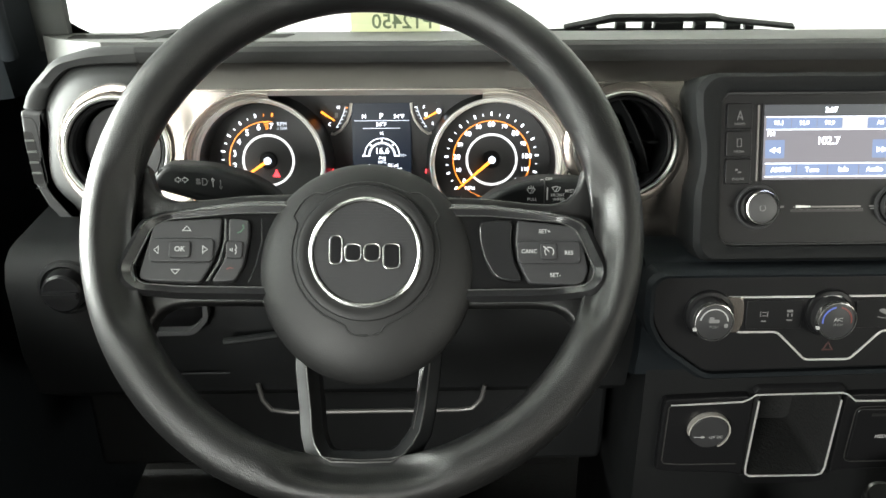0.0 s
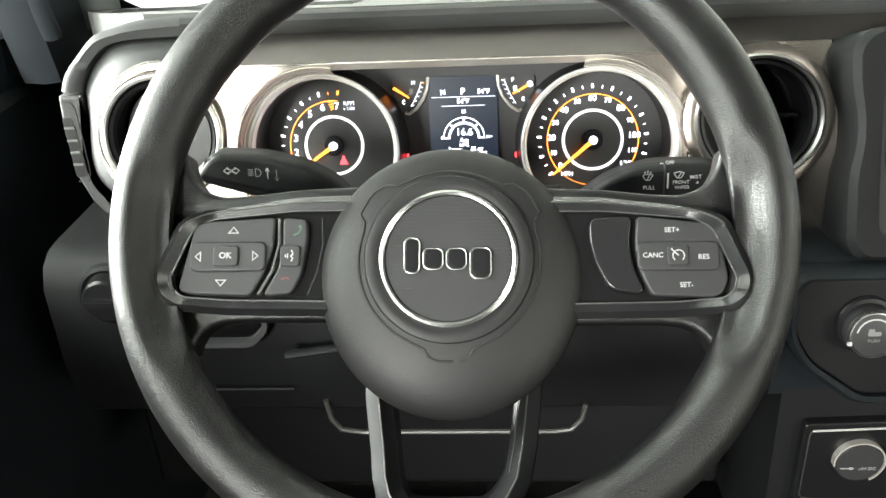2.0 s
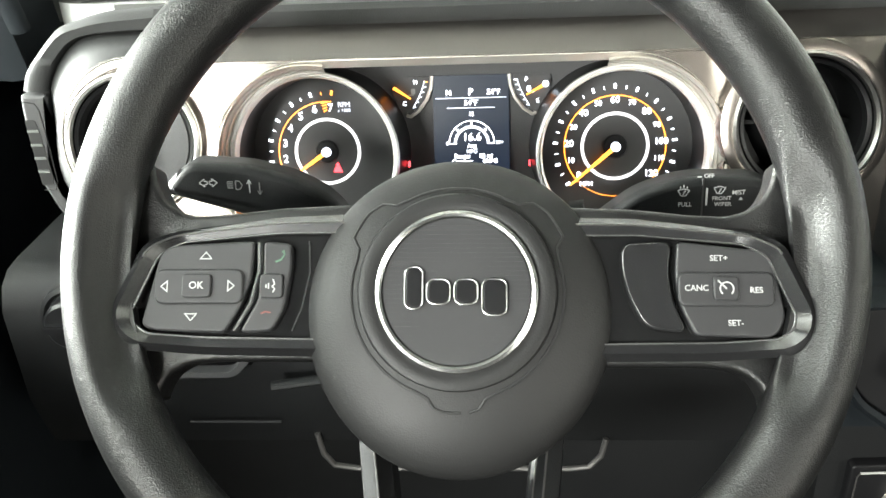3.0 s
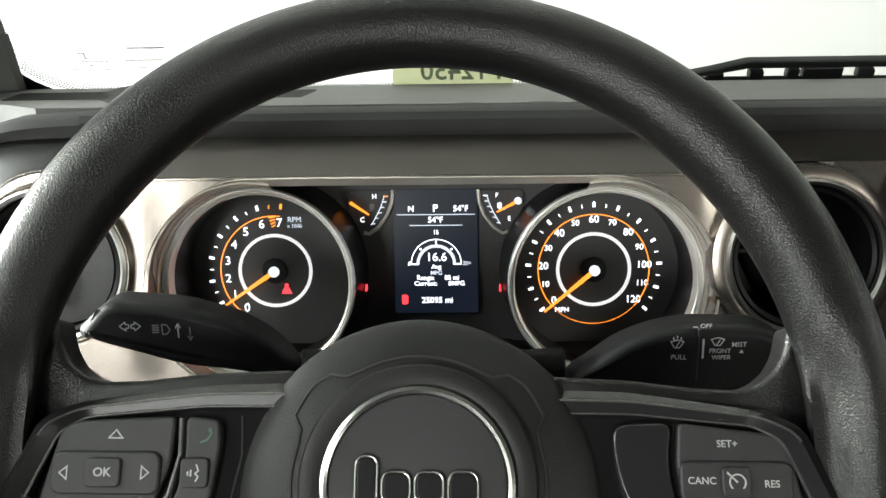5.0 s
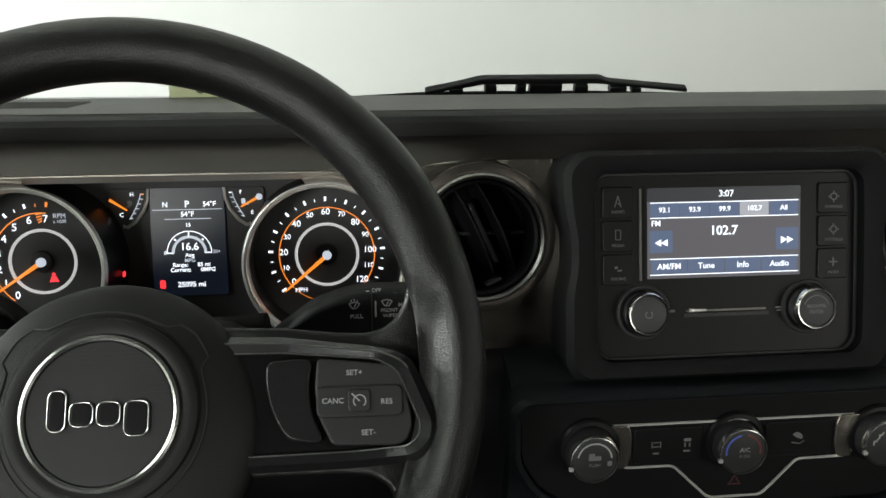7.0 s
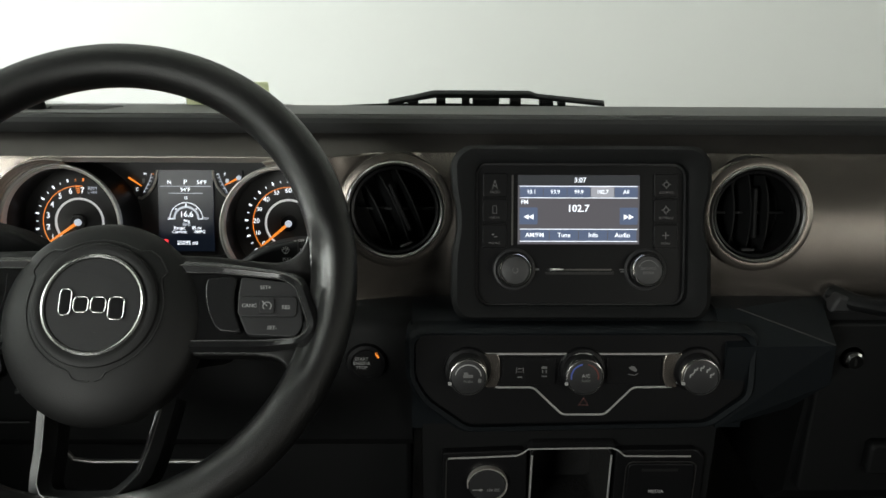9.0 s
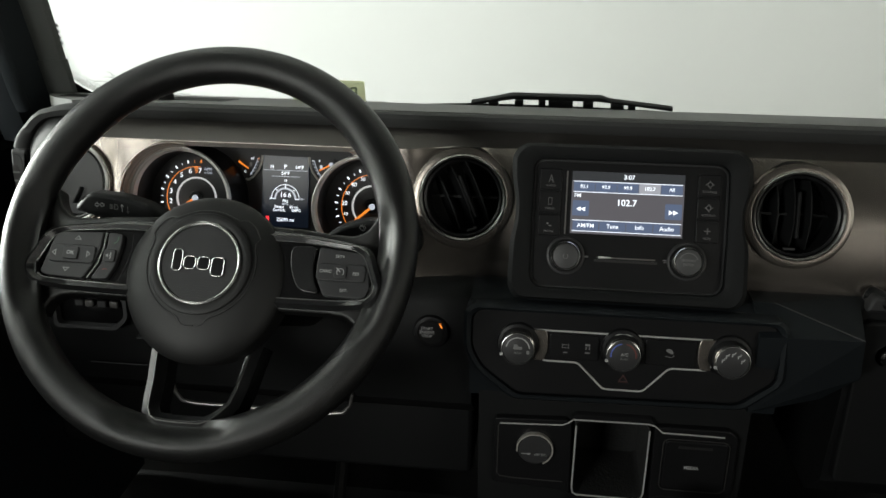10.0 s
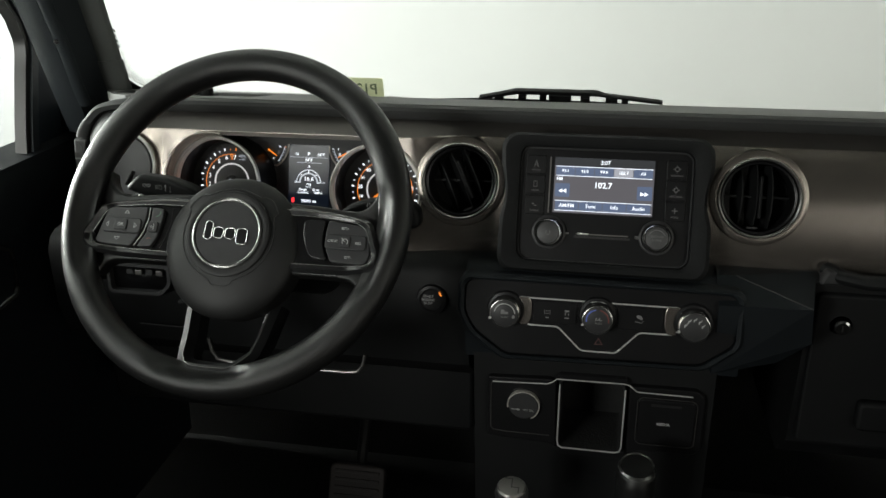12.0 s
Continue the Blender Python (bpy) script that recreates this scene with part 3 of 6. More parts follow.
# glove box with its lock and latch
GLOVE = thing("glove_box", pose(0, 0.148, 0, 90), "black glove box with a chrome key lock", "glove box")
part("lid", prism(rounded([(0.606, 0.93), (1.06, 0.93), (1.06, 1.119), (0.606, 1.119)], 0.008), -0.02, 0.004, 0.003), BLACK, GLOVE)
LOCK = part("lock", lathe([(0, 0.013), (0.0068, 0.013), (0.0088, 0.011), (0.0088, 0.004), (0.0115, 0.004), (0.0115, 0.0)], 24, 0.634, 1.083), CHROME, GLOVE, "chrome key lock")
part("keyway", prism(rrect(0.634, 1.083, 0.0014, 0.007, 0.0004), 0.0128, 0.0134), FRIT, LOCK)
part("latch", prism(rrect(0.70, 0.976, 0.07, 0.036, 0.006), 0.003, 0.016, 0.004), BLACK, GLOVE, "black plastic latch")
GRAB = thing("grab_handle", pose(0, 0, 0), "black passenger grab handle on the dashboard", "handle")
part("grip", sweep([(0.615, 0.168, 1.140), (0.628, 0.150, 1.138), (0.65, 0.143, 1.136), (0.80, 0.140, 1.136), (0.95, 0.143, 1.136), (0.98, 0.165, 1.138)], 0.0095, 12, flat=0.8), BLACK, GRAB)
part("mount", prism(rounded([(0.606, 1.128), (0.632, 1.128), (0.628, 1.143), (0.612, 1.145)], 0.004), -0.02, 0.012, 0.003), RUBBER, GRAB, m=pose(0, 0.158, 0, 90))


def air_vent(x, z, shut, label, turned=0.0):
    v = thing("air_vent", pose(x, 0.180 + (z - 1.21) * 0.28, z, 90 - 15.6), label, "air vent", "round dashboard vents")
    wide = 0.0475 if shut else 0.0525
    part("flange", lathe([(wide - 0.0025, -0.024), (wide, 0.0), (wide - 0.0010, 0.0045), (min(0.0470, wide - 0.0015), 0.0065), (0.0440, 0.0060), (0.0440, 0.0)], 56), SILVER, v, "satin silver flange")
    part("ring", lathe([(0.0440, 0.002), (0.0445, 0.0070), (0.0430, 0.0085), (0.0412, 0.0070), (0.0408, 0.0)], 56), BRIGHT if shut else SATIN, v, "bright trim ring")
    part("barrel", lathe([(0.0412, 0.004), (0.0395, -0.002), (0.0385, -0.012), (0.0385, -0.045), (0.0, -0.046)], 48), BLACK, v)
    part("inner_ring", lathe([(0.0405, 0.0015), (0.0395, 0.0040), (0.0372, 0.0030), (0.0368, -0.004)], 48), GLOSS, v)
    if shut:
        part("flap", lathe([(0.0, -0.004), (0.030, -0.0042), (0.0355, -0.006), (0.0355, -0.012), (0.0, -0.012)], 40), CAPGREY, v, "grey shut-off flap", m=pose(0, 0, 0, 0, -14, 0))
        part("finger_tab", prism(rrect(0.012, -0.010, 0.003, 0.020, 0.001), -0.006, 0.001, 0.001), RUBBER, v, m=pose(0, 0, 0, 0, -14, -28))
        return v
    for i, u in enumerate((-0.020, -0.004, 0.012)):
        h = math.sqrt(0.0368 ** 2 - u * u)
        bm = bmesh.new()
        rows = []
        for k in range(9):
            t = -1 + 2 * k / 8
            w = 0.011 * (1 - 0.5 * t * t)
            rows.append([bm.verts.new((u + s * 0.0007 + d * 0.45, h * t, -0.024 + d)) for d, s in ((-w, -1), (w, -1), (w, 1), (-w, 1))])
        for a, b in zip(rows, rows[1:]):
            for j in range(4):
                bm.faces.new((a[j - 1], a[j], b[j], b[j - 1]))
        bm.faces.new(rows[0])
        bm.faces.new(rows[-1][::-1])
        bmesh.ops.recalc_face_normals(bm, faces=bm.faces)
        part("vane", bm, BLACK, v, m=pose(0, 0, 0, 0, 0, turned))
    part("thumb_tab", prism(rrect(0.004, 0.0, 0.004, 0.048, 0.002), -0.020, -0.010, 0.0015), BLACK, v, m=pose(0, 0, 0, 0, 0, turned))
    part("pivot_pin", prism(rrect(-0.004, -0.0335, 0.012, 0.0024, 0.001), -0.012, -0.004, 0.0005), RUBBER, v, m=pose(0, 0, 0, 0, 0, turned))
    part("cross_bar", box(-0.036, 0.036, -0.0012, 0.0012, -0.030, -0.022, 0.0005), BLACK, v)
    return v


air_vent(*VENTS[0], True, "round dashboard vent in a silver ring with its grey flap shut")
air_vent(*VENTS[1], False, "round black dashboard vent with tilted vanes beside the wheel", 24.0)
air_vent(*VENTS[2], False, "round black dashboard vent with open vanes beside the radio")

# ---- steering wheel ----
WHEEL_POSE = pose(-0.0064, 0.0130, 1.1906, 90 - 37.0) @ pose(0, 0, 0, 0, 0, -0.6)
WHEEL = thing("steering_wheel", WHEEL_POSE, "black leather steering wheel with three spokes and buttons", "steering wheel")


# the wrapped rim: the arc of each spoke and the height to which the leather runs down there
SPOKES_AT = ((-17, 3, 0.0150), (177, 197, 0.0150), (262, 278, 0.0085))


def spoke_share(deg):
    """How far the rim flows into a spoke at this angle (0 to 1), with the height at that spoke."""
    best = (0.0, 0.0)
    for lo, hi, z in SPOKES_AT:
        off = abs((deg - (lo + hi) / 2 + 180) % 360 - 180) - (hi - lo) / 2
        share = max(0.0, min(1.0, 1 - off / 15.0))
        if share > best[0]:
            best = (share ** 3 * (share * (6 * share - 15) + 10), z)
    return best


def rim():
    bm = bmesh.new()
    n, k, rows = 288, 32, []
    for i in range(n):
        a = 2 * math.pi * i / n
        deg = math.degrees(a) % 360
        grip = 0.0006 * (math.exp(-((deg - 38) / 14) ** 2) + math.exp(-((deg - 142) / 14) ** 2))
        share, floor_z = spoke_share(deg)
        row = []
        for j in range(k):
            b = 2 * math.pi * j / k
            cr, cz = math.cos(b), math.sin(b)
            r = 0.1714 + (0.0171 + grip) * math.copysign(abs(cr) ** 0.92, cr)
            z = 0.0122 + (0.0164 + grip) * cz
            w = max(0.0, min(1.0, (0.15 - cr) / 0.85))
            if z > floor_z:
                z += (floor_z - z) * share * w * w * (3 - 2 * w)
            row.append(bm.verts.new((0.0024 + r * math.cos(a), 0.0257 + r * math.sin(a), z)))
        rows.append(row)
    for i in range(n):
        p, q = rows[i], rows[(i + 1) % n]
        for j in range(k):
            bm.faces.new((p[j - 1], q[j - 1], q[j], p[j]))
    bmesh.ops.recalc_face_normals(bm, faces=bm.faces)
    return bm


part("rim", rim(), LEATHER, WHEEL, "black grained leather rim", angle=80)

HX, HY = 0.0044, 0.0005


def dome(s):
    return 0.004 + 0.025 * (1 - min(1, s) ** 3.0) ** 0.55


def hub():
    bm = bmesh.new()
    n, rows = 64, []
    for s in (0.02, 0.25, 0.5, 0.62, 0.74, 0.83, 0.9, 0.95, 0.985, 1.0):
        rows.append([bm.verts.new((HX + s * 0.0730 * math.cos(2 * math.pi * i / n), HY - 0.003 + s * (0.0725 if i < n / 2 else 0.0785) * math.sin(2 * math.pi * i / n), dome(s))) for i in range(n)])
    rows.append([bm.verts.new((v.co.x * 0.97, v.co.y * 0.97, -0.03)) for v in rows[-1]])
    bm.faces.new(rows[0])
    for p, q in zip(rows, rows[1:]):
        for i in range(n):
            bm.faces.new((p[i - 1], p[i], q[i], q[i - 1]))
    bmesh.ops.recalc_face_normals(bm, faces=bm.faces)
    return bm


HUBP = part("airbag_cover", hub(), HUB, WHEEL, "soft black domed airbag cover", angle=60, m=Matrix.Diagonal((1, 1, 0.80, 1)))


def hub_path(knots, r=0.0007, lift=0.0):
    """A line laid on the airbag cover through polar knots (degrees, radius)."""
    pts = []
    for (a0, r0), (a1, r1) in zip(knots, knots[1:]):
        n = max(2, int(abs(a1 - a0) / 4))
        for i in range(n):
            t = i / n
            a, rr = radians(a0 + (a1 - a0) * t), r0 + (r1 - r0) * (t * t * (3 - 2 * t))
            x, y = HX + rr * math.cos(a), HY + 0.004 + rr * math.sin(a)
            v = y - HY + 0.003
            pts.append((x, y, dome(math.hypot((x - HX) / 0.0730, v / (0.0725 if v > 0 else 0.0785))) + lift))
    return sweep(pts, r, 6)


part("tear_seam", hub_path([(-84, 0.0545), (-79, 0.0535), (-75, 0.0497), (-69, 0.0488), (18, 0.0488), (24, 0.0500), (28, 0.0550), (42, 0.0560), (50, 0.0545), (55, 0.0497), (62, 0.0488),
                            (118, 0.0488), (125, 0.0497), (130, 0.0545), (138, 0.0560), (152, 0.0550), (156, 0.0500), (162, 0.0488), (249, 0.0488), (255, 0.0497), (259, 0.0535), (264, 0.0545), (276, 0.0545)], 0.0006, 0.0002), FRIT, HUBP)
part("badge_surround", lathe([(0.0458, 0.0262), (0.0448, 0.0285), (0.0425, 0.0296), (0.0385, 0.0292), (0.0365, 0.0280)], 64, HX, HY + 0.004), HUB, HUBP)
BADGE = part("badge", lathe([(0, 0.0305), (0.0335, 0.0300), (0.0345, 0.0270)], 56, HX, HY + 0.004), BUTTON, HUBP, "dark ribbed round badge")
part("badge_ring", lathe([(0.0338, 0.0290), (0.0342, 0.0312), (0.0354, 0.0320), (0.0368, 0.0312), (0.0374, 0.0280)], 64, HX, HY + 0.004), BADGEMETAL, HUBP, "bright metal badge ring")
for i in range(30):
    y = -0.0305 + i * 0.0021
    h = math.sqrt(max(0, 0.0330 ** 2 - y * y))
    if h > 0.004:
        part("rib", prism([(HX - h, HY + 0.004 + y - 0.0004), (HX + h, HY + 0.004 + y - 0.0004), (HX + h, HY + 0.004 + y + 0.0004), (HX - h, HY + 0.004 + y + 0.0004)], 0.0300, 0.03035), BUTTON, BADGE, smooth=False)
# the maker's mark as plain rounded shapes
for cx, cy, w, h in ((-0.0192, 0.0012, 0.0092, 0.0200), (-0.0080, -0.0006, 0.0116, 0.0122), (0.0044, -0.0006, 0.0116, 0.0122), (0.0172, -0.0030, 0.0120, 0.0172)):
    o, q = rrect(HX + cx, HY + 0.004 + cy, w - 0.0010, h - 0.0010, 0.0035), rrect(HX + cx, HY + 0.004 + cy, w - 0.0022, h - 0.0022, 0.0030)
    part("mark_edge", sweep([(x, y, 0.0318) for x, y in o], 0.0005, 8, closed=True), BADGEMETAL, BADGE, "chrome edge")
    part("mark", prism(q, 0.0303, 0.0322, 0.0005), GLOSS, BADGE)
bars([(HX, -0.047, 0.019, 0.0022), (HX, -0.0525, 0.009, 0.0022)], 0.0205, FRIT, HUBP, "embossed_mark")

# horizontal spokes
SPOKE = [(0.050, 0.0415), (0.085, 0.0405), (0.137, 0.0335), (0.150, 0.0270), (0.163, -0.0060), (0.161, -0.0160), (0.152, -0.0240), (0.120, -0.0262), (0.050, -0.0270)]
INNER = [(0.052, 0.0320), (0.085, 0.0318), (0.132, 0.0275), (0.1425, 0.0215), (0.1535, -0.0060), (0.1520, -0.0120), (0.1465, -0.0165), (0.120, -0.0180), (0.052, -0.0190)]


WEB = [(0.050, 0.0470), (0.085, 0.0455), (0.112, 0.0425), (0.128, 0.0418), (0.1365, 0.0440), (0.1430, 0.0490), (0.1475, 0.0570), (0.1500, 0.0680), (0.1620, 0.0680), (0.1660, 0.0300), (0.1670, -0.0060), (0.1630, -0.0300),
       (0.1530, -0.0480), (0.1420, -0.0480), (0.1405, -0.0420), (0.1365, -0.0350), (0.1290, -0.0305), (0.1160, -0.0290), (0.050, -0.0290)]


def rise(x):
    """The bezel climbs towards the rim at its outer end: 0 to 1."""
    w = max(0.0, min(1.0, (x - 0.125) / 0.038))
    return w * w * (3 - 2 * w)


def side(pts, s, dx=0.003, dy=0.0):
    return [(s * x + dx, y + dy) for x, y in pts]


for s in (-1, 1):
    dy = 0.002 if s < 0 else 0.0
    o, q = rounded(side(SPOKE, s, dy=dy), 0.006), rounded(side(INNER, s, dy=dy), 0.004)
    bm = prism(rounded(side(WEB, s, dy=dy), 0.003, 3), -0.012, 0.0050, 0.0030, 3)
    bmesh.ops.triangulate(bm, faces=bm.faces)
    for v in bm.verts:
        out = max(0.0, math.hypot(v.co.x - 0.0024, v.co.y - 0.0257) - 0.1570)
        v.co.z += 0.0050 * rise(abs(v.co.x)) - out * 1.2
    part("spoke", bm, LEATHER, WHEEL, "black spoke with control buttons", angle=60)
    rid = [(a[0] * 0.55 + b[0] * 0.45, a[1] * 0.55 + b[1] * 0.45) for a, b in zip(o, q)]
    bm = bmesh.new()
    vs = [[bm.verts.new((x, y, z + up * rise(abs(x)))) for x, y in pts] for pts, z, up in ((o, 0.0, 0.0), (o, 0.0060, 0.0110), (rid, 0.0105, 0.0105), (q, 0.0095, 0.0060), (q, 0.004, 0.0))]
    for a in range(4):
        for i in range(len(o)):
            bm.faces.new((vs[a][i - 1], vs[a][i], vs[a + 1][i], vs[a + 1][i - 1]))
    bmesh.ops.recalc_face_normals(bm, faces=bm.faces)
    bez = part("spoke_bezel", bm, SPOKEBLACK, WHEEL, "gloss black bezel")
    part("bezel_edge", sweep([(x, y, 0.0097 + 0.0060 * rise(abs(x))) for x, y in q], 0.0006, 6, closed=True), BADGEMETAL, bez)
    part("bezel_crest", sweep([(x, y, 0.0106 + 0.0105 * rise(abs(x))) for x, y in rid if y > 0.02], 0.0005, 6), SATIN, bez)
    bmp = prism(q, 0.004, 0.0078)
    part("spoke_panel", bmp, INLAY, WHEEL)

Z = 0.0078


def key(pts, parent, mat=BUTTON, z1=0.0125, r=0.003, name="button"):
    return part(name, prism(rounded(pts, r), Z - 0.001, z1, 0.0012), mat, parent)


# left pad: four-way key with a centre key, and the telephone strip
FOURWAY = key([(-0.1465, -0.0105), (-0.1385, 0.0245), (-0.132, 0.0278), (-0.0925, 0.0298), (-0.0935, 0.0120), (-0.0985, -0.0020), (-0.1055, -0.0140), (-0.1400, -0.0128)], WHEEL, name="four_way_button")
cross = part("cross_button", prism(rrect(-0.1185, 0.0078, 0.043, 0.0165, 0.004), 0.0118, 0.0142, 0.001), BUTTON, FOURWAY)
part("centre_button", prism(rrect(-0.1192, 0.0080, 0.0142, 0.0112, 0.002), 0.0138, 0.0156, 0.0007), BUTTON, FOURWAY)
text("OK", 0.0048, PRINT, FOURWAY, -0.1192, 0.0080, 0.01575, bold=0.00008)


def arrow(cx, cy, w, h, z, turn, parent, mat=PRINT):
    m = pose(cx, cy, z, 0, 0, turn)
    o = [(-w / 2, -h / 2), (w / 2, -h / 2), (0, h / 2)]
    q = [(-w / 2 + 0.0011, -h / 2 + 0.0005), (w / 2 - 0.0011, -h / 2 + 0.0005), (0, h / 2 - 0.0007)]
    part("printed_arrow", band(o, q, 0, 0.0002), mat, parent, m=m, smooth=False)


arrow(-0.1160, 0.0228, 0.0066, 0.0038, 0.01255, 0, FOURWAY)
arrow(-0.1222, -0.0068, 0.0066, 0.0038, 0.01255, 180, FOURWAY)
arrow(-0.1352, 0.0078, 0.0060, 0.0036, 0.01425, 90, FOURWAY)
arrow(-0.1027, 0.0080, 0.0060, 0.0036, 0.01425, -90, FOURWAY)
part("key_rib", sweep([(-0.0905, 0.0290, 0.0122), (-0.0900, 0.0150, 0.0126), (-0.0935, 0.0000, 0.0126), (-0.1010, -0.0130, 0.0122)], 0.0009, 6), BADGEMETAL, FOURWAY, "bright divider")
PHONE = key([(-0.0885, 0.0298), (-0.0748, 0.0285), (-0.0742, 0.0180), (-0.0772, -0.0020), (-0.0828, -0.0130), (-0.0985, -0.0138), (-0.0905, 0.0010), (-0.0880, 0.0150)], WHEEL, name="telephone_button")
part("voice_button", prism(rrect(-0.0836, 0.0080, 0.0112, 0.0115, 0.002), 0.0120, 0.0140, 0.0007), BUTTON, PHONE)
bm = stroke((-0.0828, 0.0112), (-0.0818, 0.0088), 0.0006, 0.0140, 0.0142, bmesh.new())
for a, b in (((-0.0818, 0.0088), (-0.0832, 0.0078)), ((-0.0832, 0.0078), (-0.0818, 0.0066)), ((-0.0818, 0.0066), (-0.0828, 0.0048)), ((-0.0848, 0.0066), (-0.0848, 0.0092)), ((-0.0860, 0.0070), (-0.0860, 0.0086))):
    stroke(a, b, 0.0006, 0.0140, 0.0142, bm)
part("voice_mark", bm, PRINT, PHONE, smooth=False)
bm = stroke((-0.0822, 0.0196), (-0.0796, 0.0206), 0.0009, 0.0125, 0.0127, bmesh.new())
for a, b in (((-0.0796, 0.0206), (-0.0780, 0.0230)), ((-0.0780, 0.0230), (-0.0784, 0.0252)), ((-0.0784, 0.0252), (-0.0792, 0.0240))):
    stroke(a, b, 0.0008, 0.0125, 0.0127, bm)
part("handset_mark", bm, GREENPRINT, PHONE, smooth=False)
bm = stroke((-0.0885, -0.0050), (-0.0862, -0.0040), 0.0008, 0.0125, 0.0127, bmesh.new())
stroke((-0.0862, -0.0040), (-0.0838, -0.0046), 0.0008, 0.0125, 0.0127, bm)
part("handset_mark", bm, REDPRINT, PHONE, smooth=False)
part("panel_line", sweep([(-0.0672, 0.0302, 0.0079), (-0.0665, 0.0150, 0.0079), (-0.0700, -0.0020, 0.0079), (-0.0745, -0.0130, 0.0079)], 0.0004, 5), RUBBER, WHEEL)

# right pad: speed control keys
key([(0.0800, 0.0275), (0.1035, 0.0288), (0.1010, 0.0150), (0.1030, 0.0000), (0.1095, -0.0140), (0.0905, -0.0118), (0.0830, 0.0020), (0.0800, 0.0150)], WHEEL, mat=SPOKEBLACK, name="blank_button", r=0.006)
CRUISE = key([(0.1055, 0.0285), (0.1450, 0.0240), (0.1485, 0.0205), (0.1530, -0.0065), (0.1495, -0.0135), (0.1450, -0.0158), (0.1125, -0.0148), (0.1060, -0.0010), (0.1042, 0.0130)], WHEEL, name="speed_control_button")
part("cross_button", prism(rrect(0.1265, 0.0062, 0.0430, 0.0155, 0.0035), 0.0118, 0.0142, 0.001), BUTTON, CRUISE)
part("centre_button", prism(rrect(0.1262, 0.0065, 0.0112, 0.0110, 0.002), 0.0138, 0.0154, 0.0007), BUTTON, CRUISE)
for w, x, y, z in (("SET+", 0.1240, 0.0205, 0.01255), ("SET-", 0.1305, -0.0092, 0.01255), ("CANC", 0.1132, 0.0066, 0.01425), ("RES", 0.1398, 0.0056, 0.01425)):
    text(w, 0.0038, PRINT, CRUISE, x, y, z, bold=0.00005)
part("speed_icon", arc_band(0.1264, 0.0062, 0.0027, 0.0033, -50, 230, 0.0154, 0.0156, 24), PRINT, CRUISE, smooth=False)
part("speed_icon_needle", stroke((0.1264, 0.0062), (0.1225, 0.0100), 0.0007, 0.0154, 0.0156, bmesh.new()), PRINT, CRUISE, smooth=False)

# lower spoke: an open U whose legs run back behind the airbag cover
U = [(-0.0390, -0.0560, -0.0230), (-0.0381, -0.0675, -0.0180), (-0.0335, -0.0960, -0.0100), (-0.0315, -0.1110, -0.0040), (-0.0285, -0.1195, 0.0030), (-0.0235, -0.1265, 0.0075), (-0.0170, -0.1298, 0.0095), (0.0020, -0.1305, 0.0095),
     (0.0212, -0.1300, 0.0095), (0.0290, -0.1262, 0.0075), (0.0350, -0.1195, 0.0030), (0.0400, -0.1110, -0.0040), (0.0430, -0.0960, -0.0100), (0.0466, -0.0660, -0.0190), (0.0476, -0.0560, -0.0230)]
rows = []
for i, (x, y, z) in enumerate(U):
    a, b = Vector(U[max(0, i - 1)]).xy, Vector(U[min(len(U) - 1, i + 1)]).xy
    d = (b - a).normalized()
    o = Vector((d.y, -d.x))
    wide = 0.0088 - 0.0006 * abs(i - 7) / 7
    rows.append([(x + o.x * u, y + o.y * u, z + dz) for u, dz in ((wide, -0.0300), (wide, -0.0060), (wide * 0.92, -0.0038), (wide * 0.15, 0.0), (0.0, 0.0004), (-0.0006, -0.0004), (-0.0045, -0.0075), (-0.0065, -0.0095), (-0.0070, -0.0300))])
LOWSP = part("lower_spoke", strip(rows), BLACK, WHEEL, "open lower spoke of dark satin plastic", angle=40)
part("lower_spoke_edge", sweep([(x, y, z + 0.0004) for x, y, z in U[1:-1]], 0.00055, 6), SATIN, LOWSP, "thin bright edge")
part("lower_spoke_edge", sweep([(x * 1.0 - 0.0045 if x > 0 else x + 0.0045, y, z - 0.0072) for x, y, z in U[10:-1]], 0.0005, 6), SATIN, LOWSP)

# ---- steering column and stalks ----
COL = thing("steering_column", pose(0, 0, 0), "black steering column shroud behind the wheel", "steering column")
bm = bmesh.new()
rows = []
for y, cz, w, h in ((0.045, 1.172, 0.050, 0.046), (0.075, 1.160, 0.062, 0.050), (0.12, 1.140, 0.068, 0.052), (0.18, 1.105, 0.070, 0.050), (0.26, 1.08, 0.066, 0.045)):
    rows.append([bm.verts.new((x, y, z)) for x, z in rrect(0.002, cz, 2 * w, 2 * h, 0.03, 6)])
for a, b in zip(rows, rows[1:]):
    for j in range(len(a)):
        bm.faces.new((a[j - 1], a[j], b[j], b[j - 1]))
bm.faces.new(rows[0])
bmesh.ops.recalc_face_normals(bm, faces=bm.faces)
part("shroud", bm, BLACK, COL)
part("tilt_lever", sweep([(-0.06, 0.13, 1.068), (-0.10, 0.125, 1.064), (-0.136, 0.12, 1.062)], 0.0045, 10, flat=0.6), BLACK, COL)



def stalk(name, outline, label):
    t = thing(name, pose(0, 0.110, 1.20, 90 - 8), label, "stalk")
    part("lever", prism(rounded([(x, z - 1.20) for x, z in outline], 0.007, 6), -0.010, 0.010, 0.0045, 3), BLACK, t, angle=50)
    part("stem", sweep([(outline[0][0], -0.008, 0), (0.0, -0.016, -0.01)], 0.008, 10), BLACK, t)
    return t


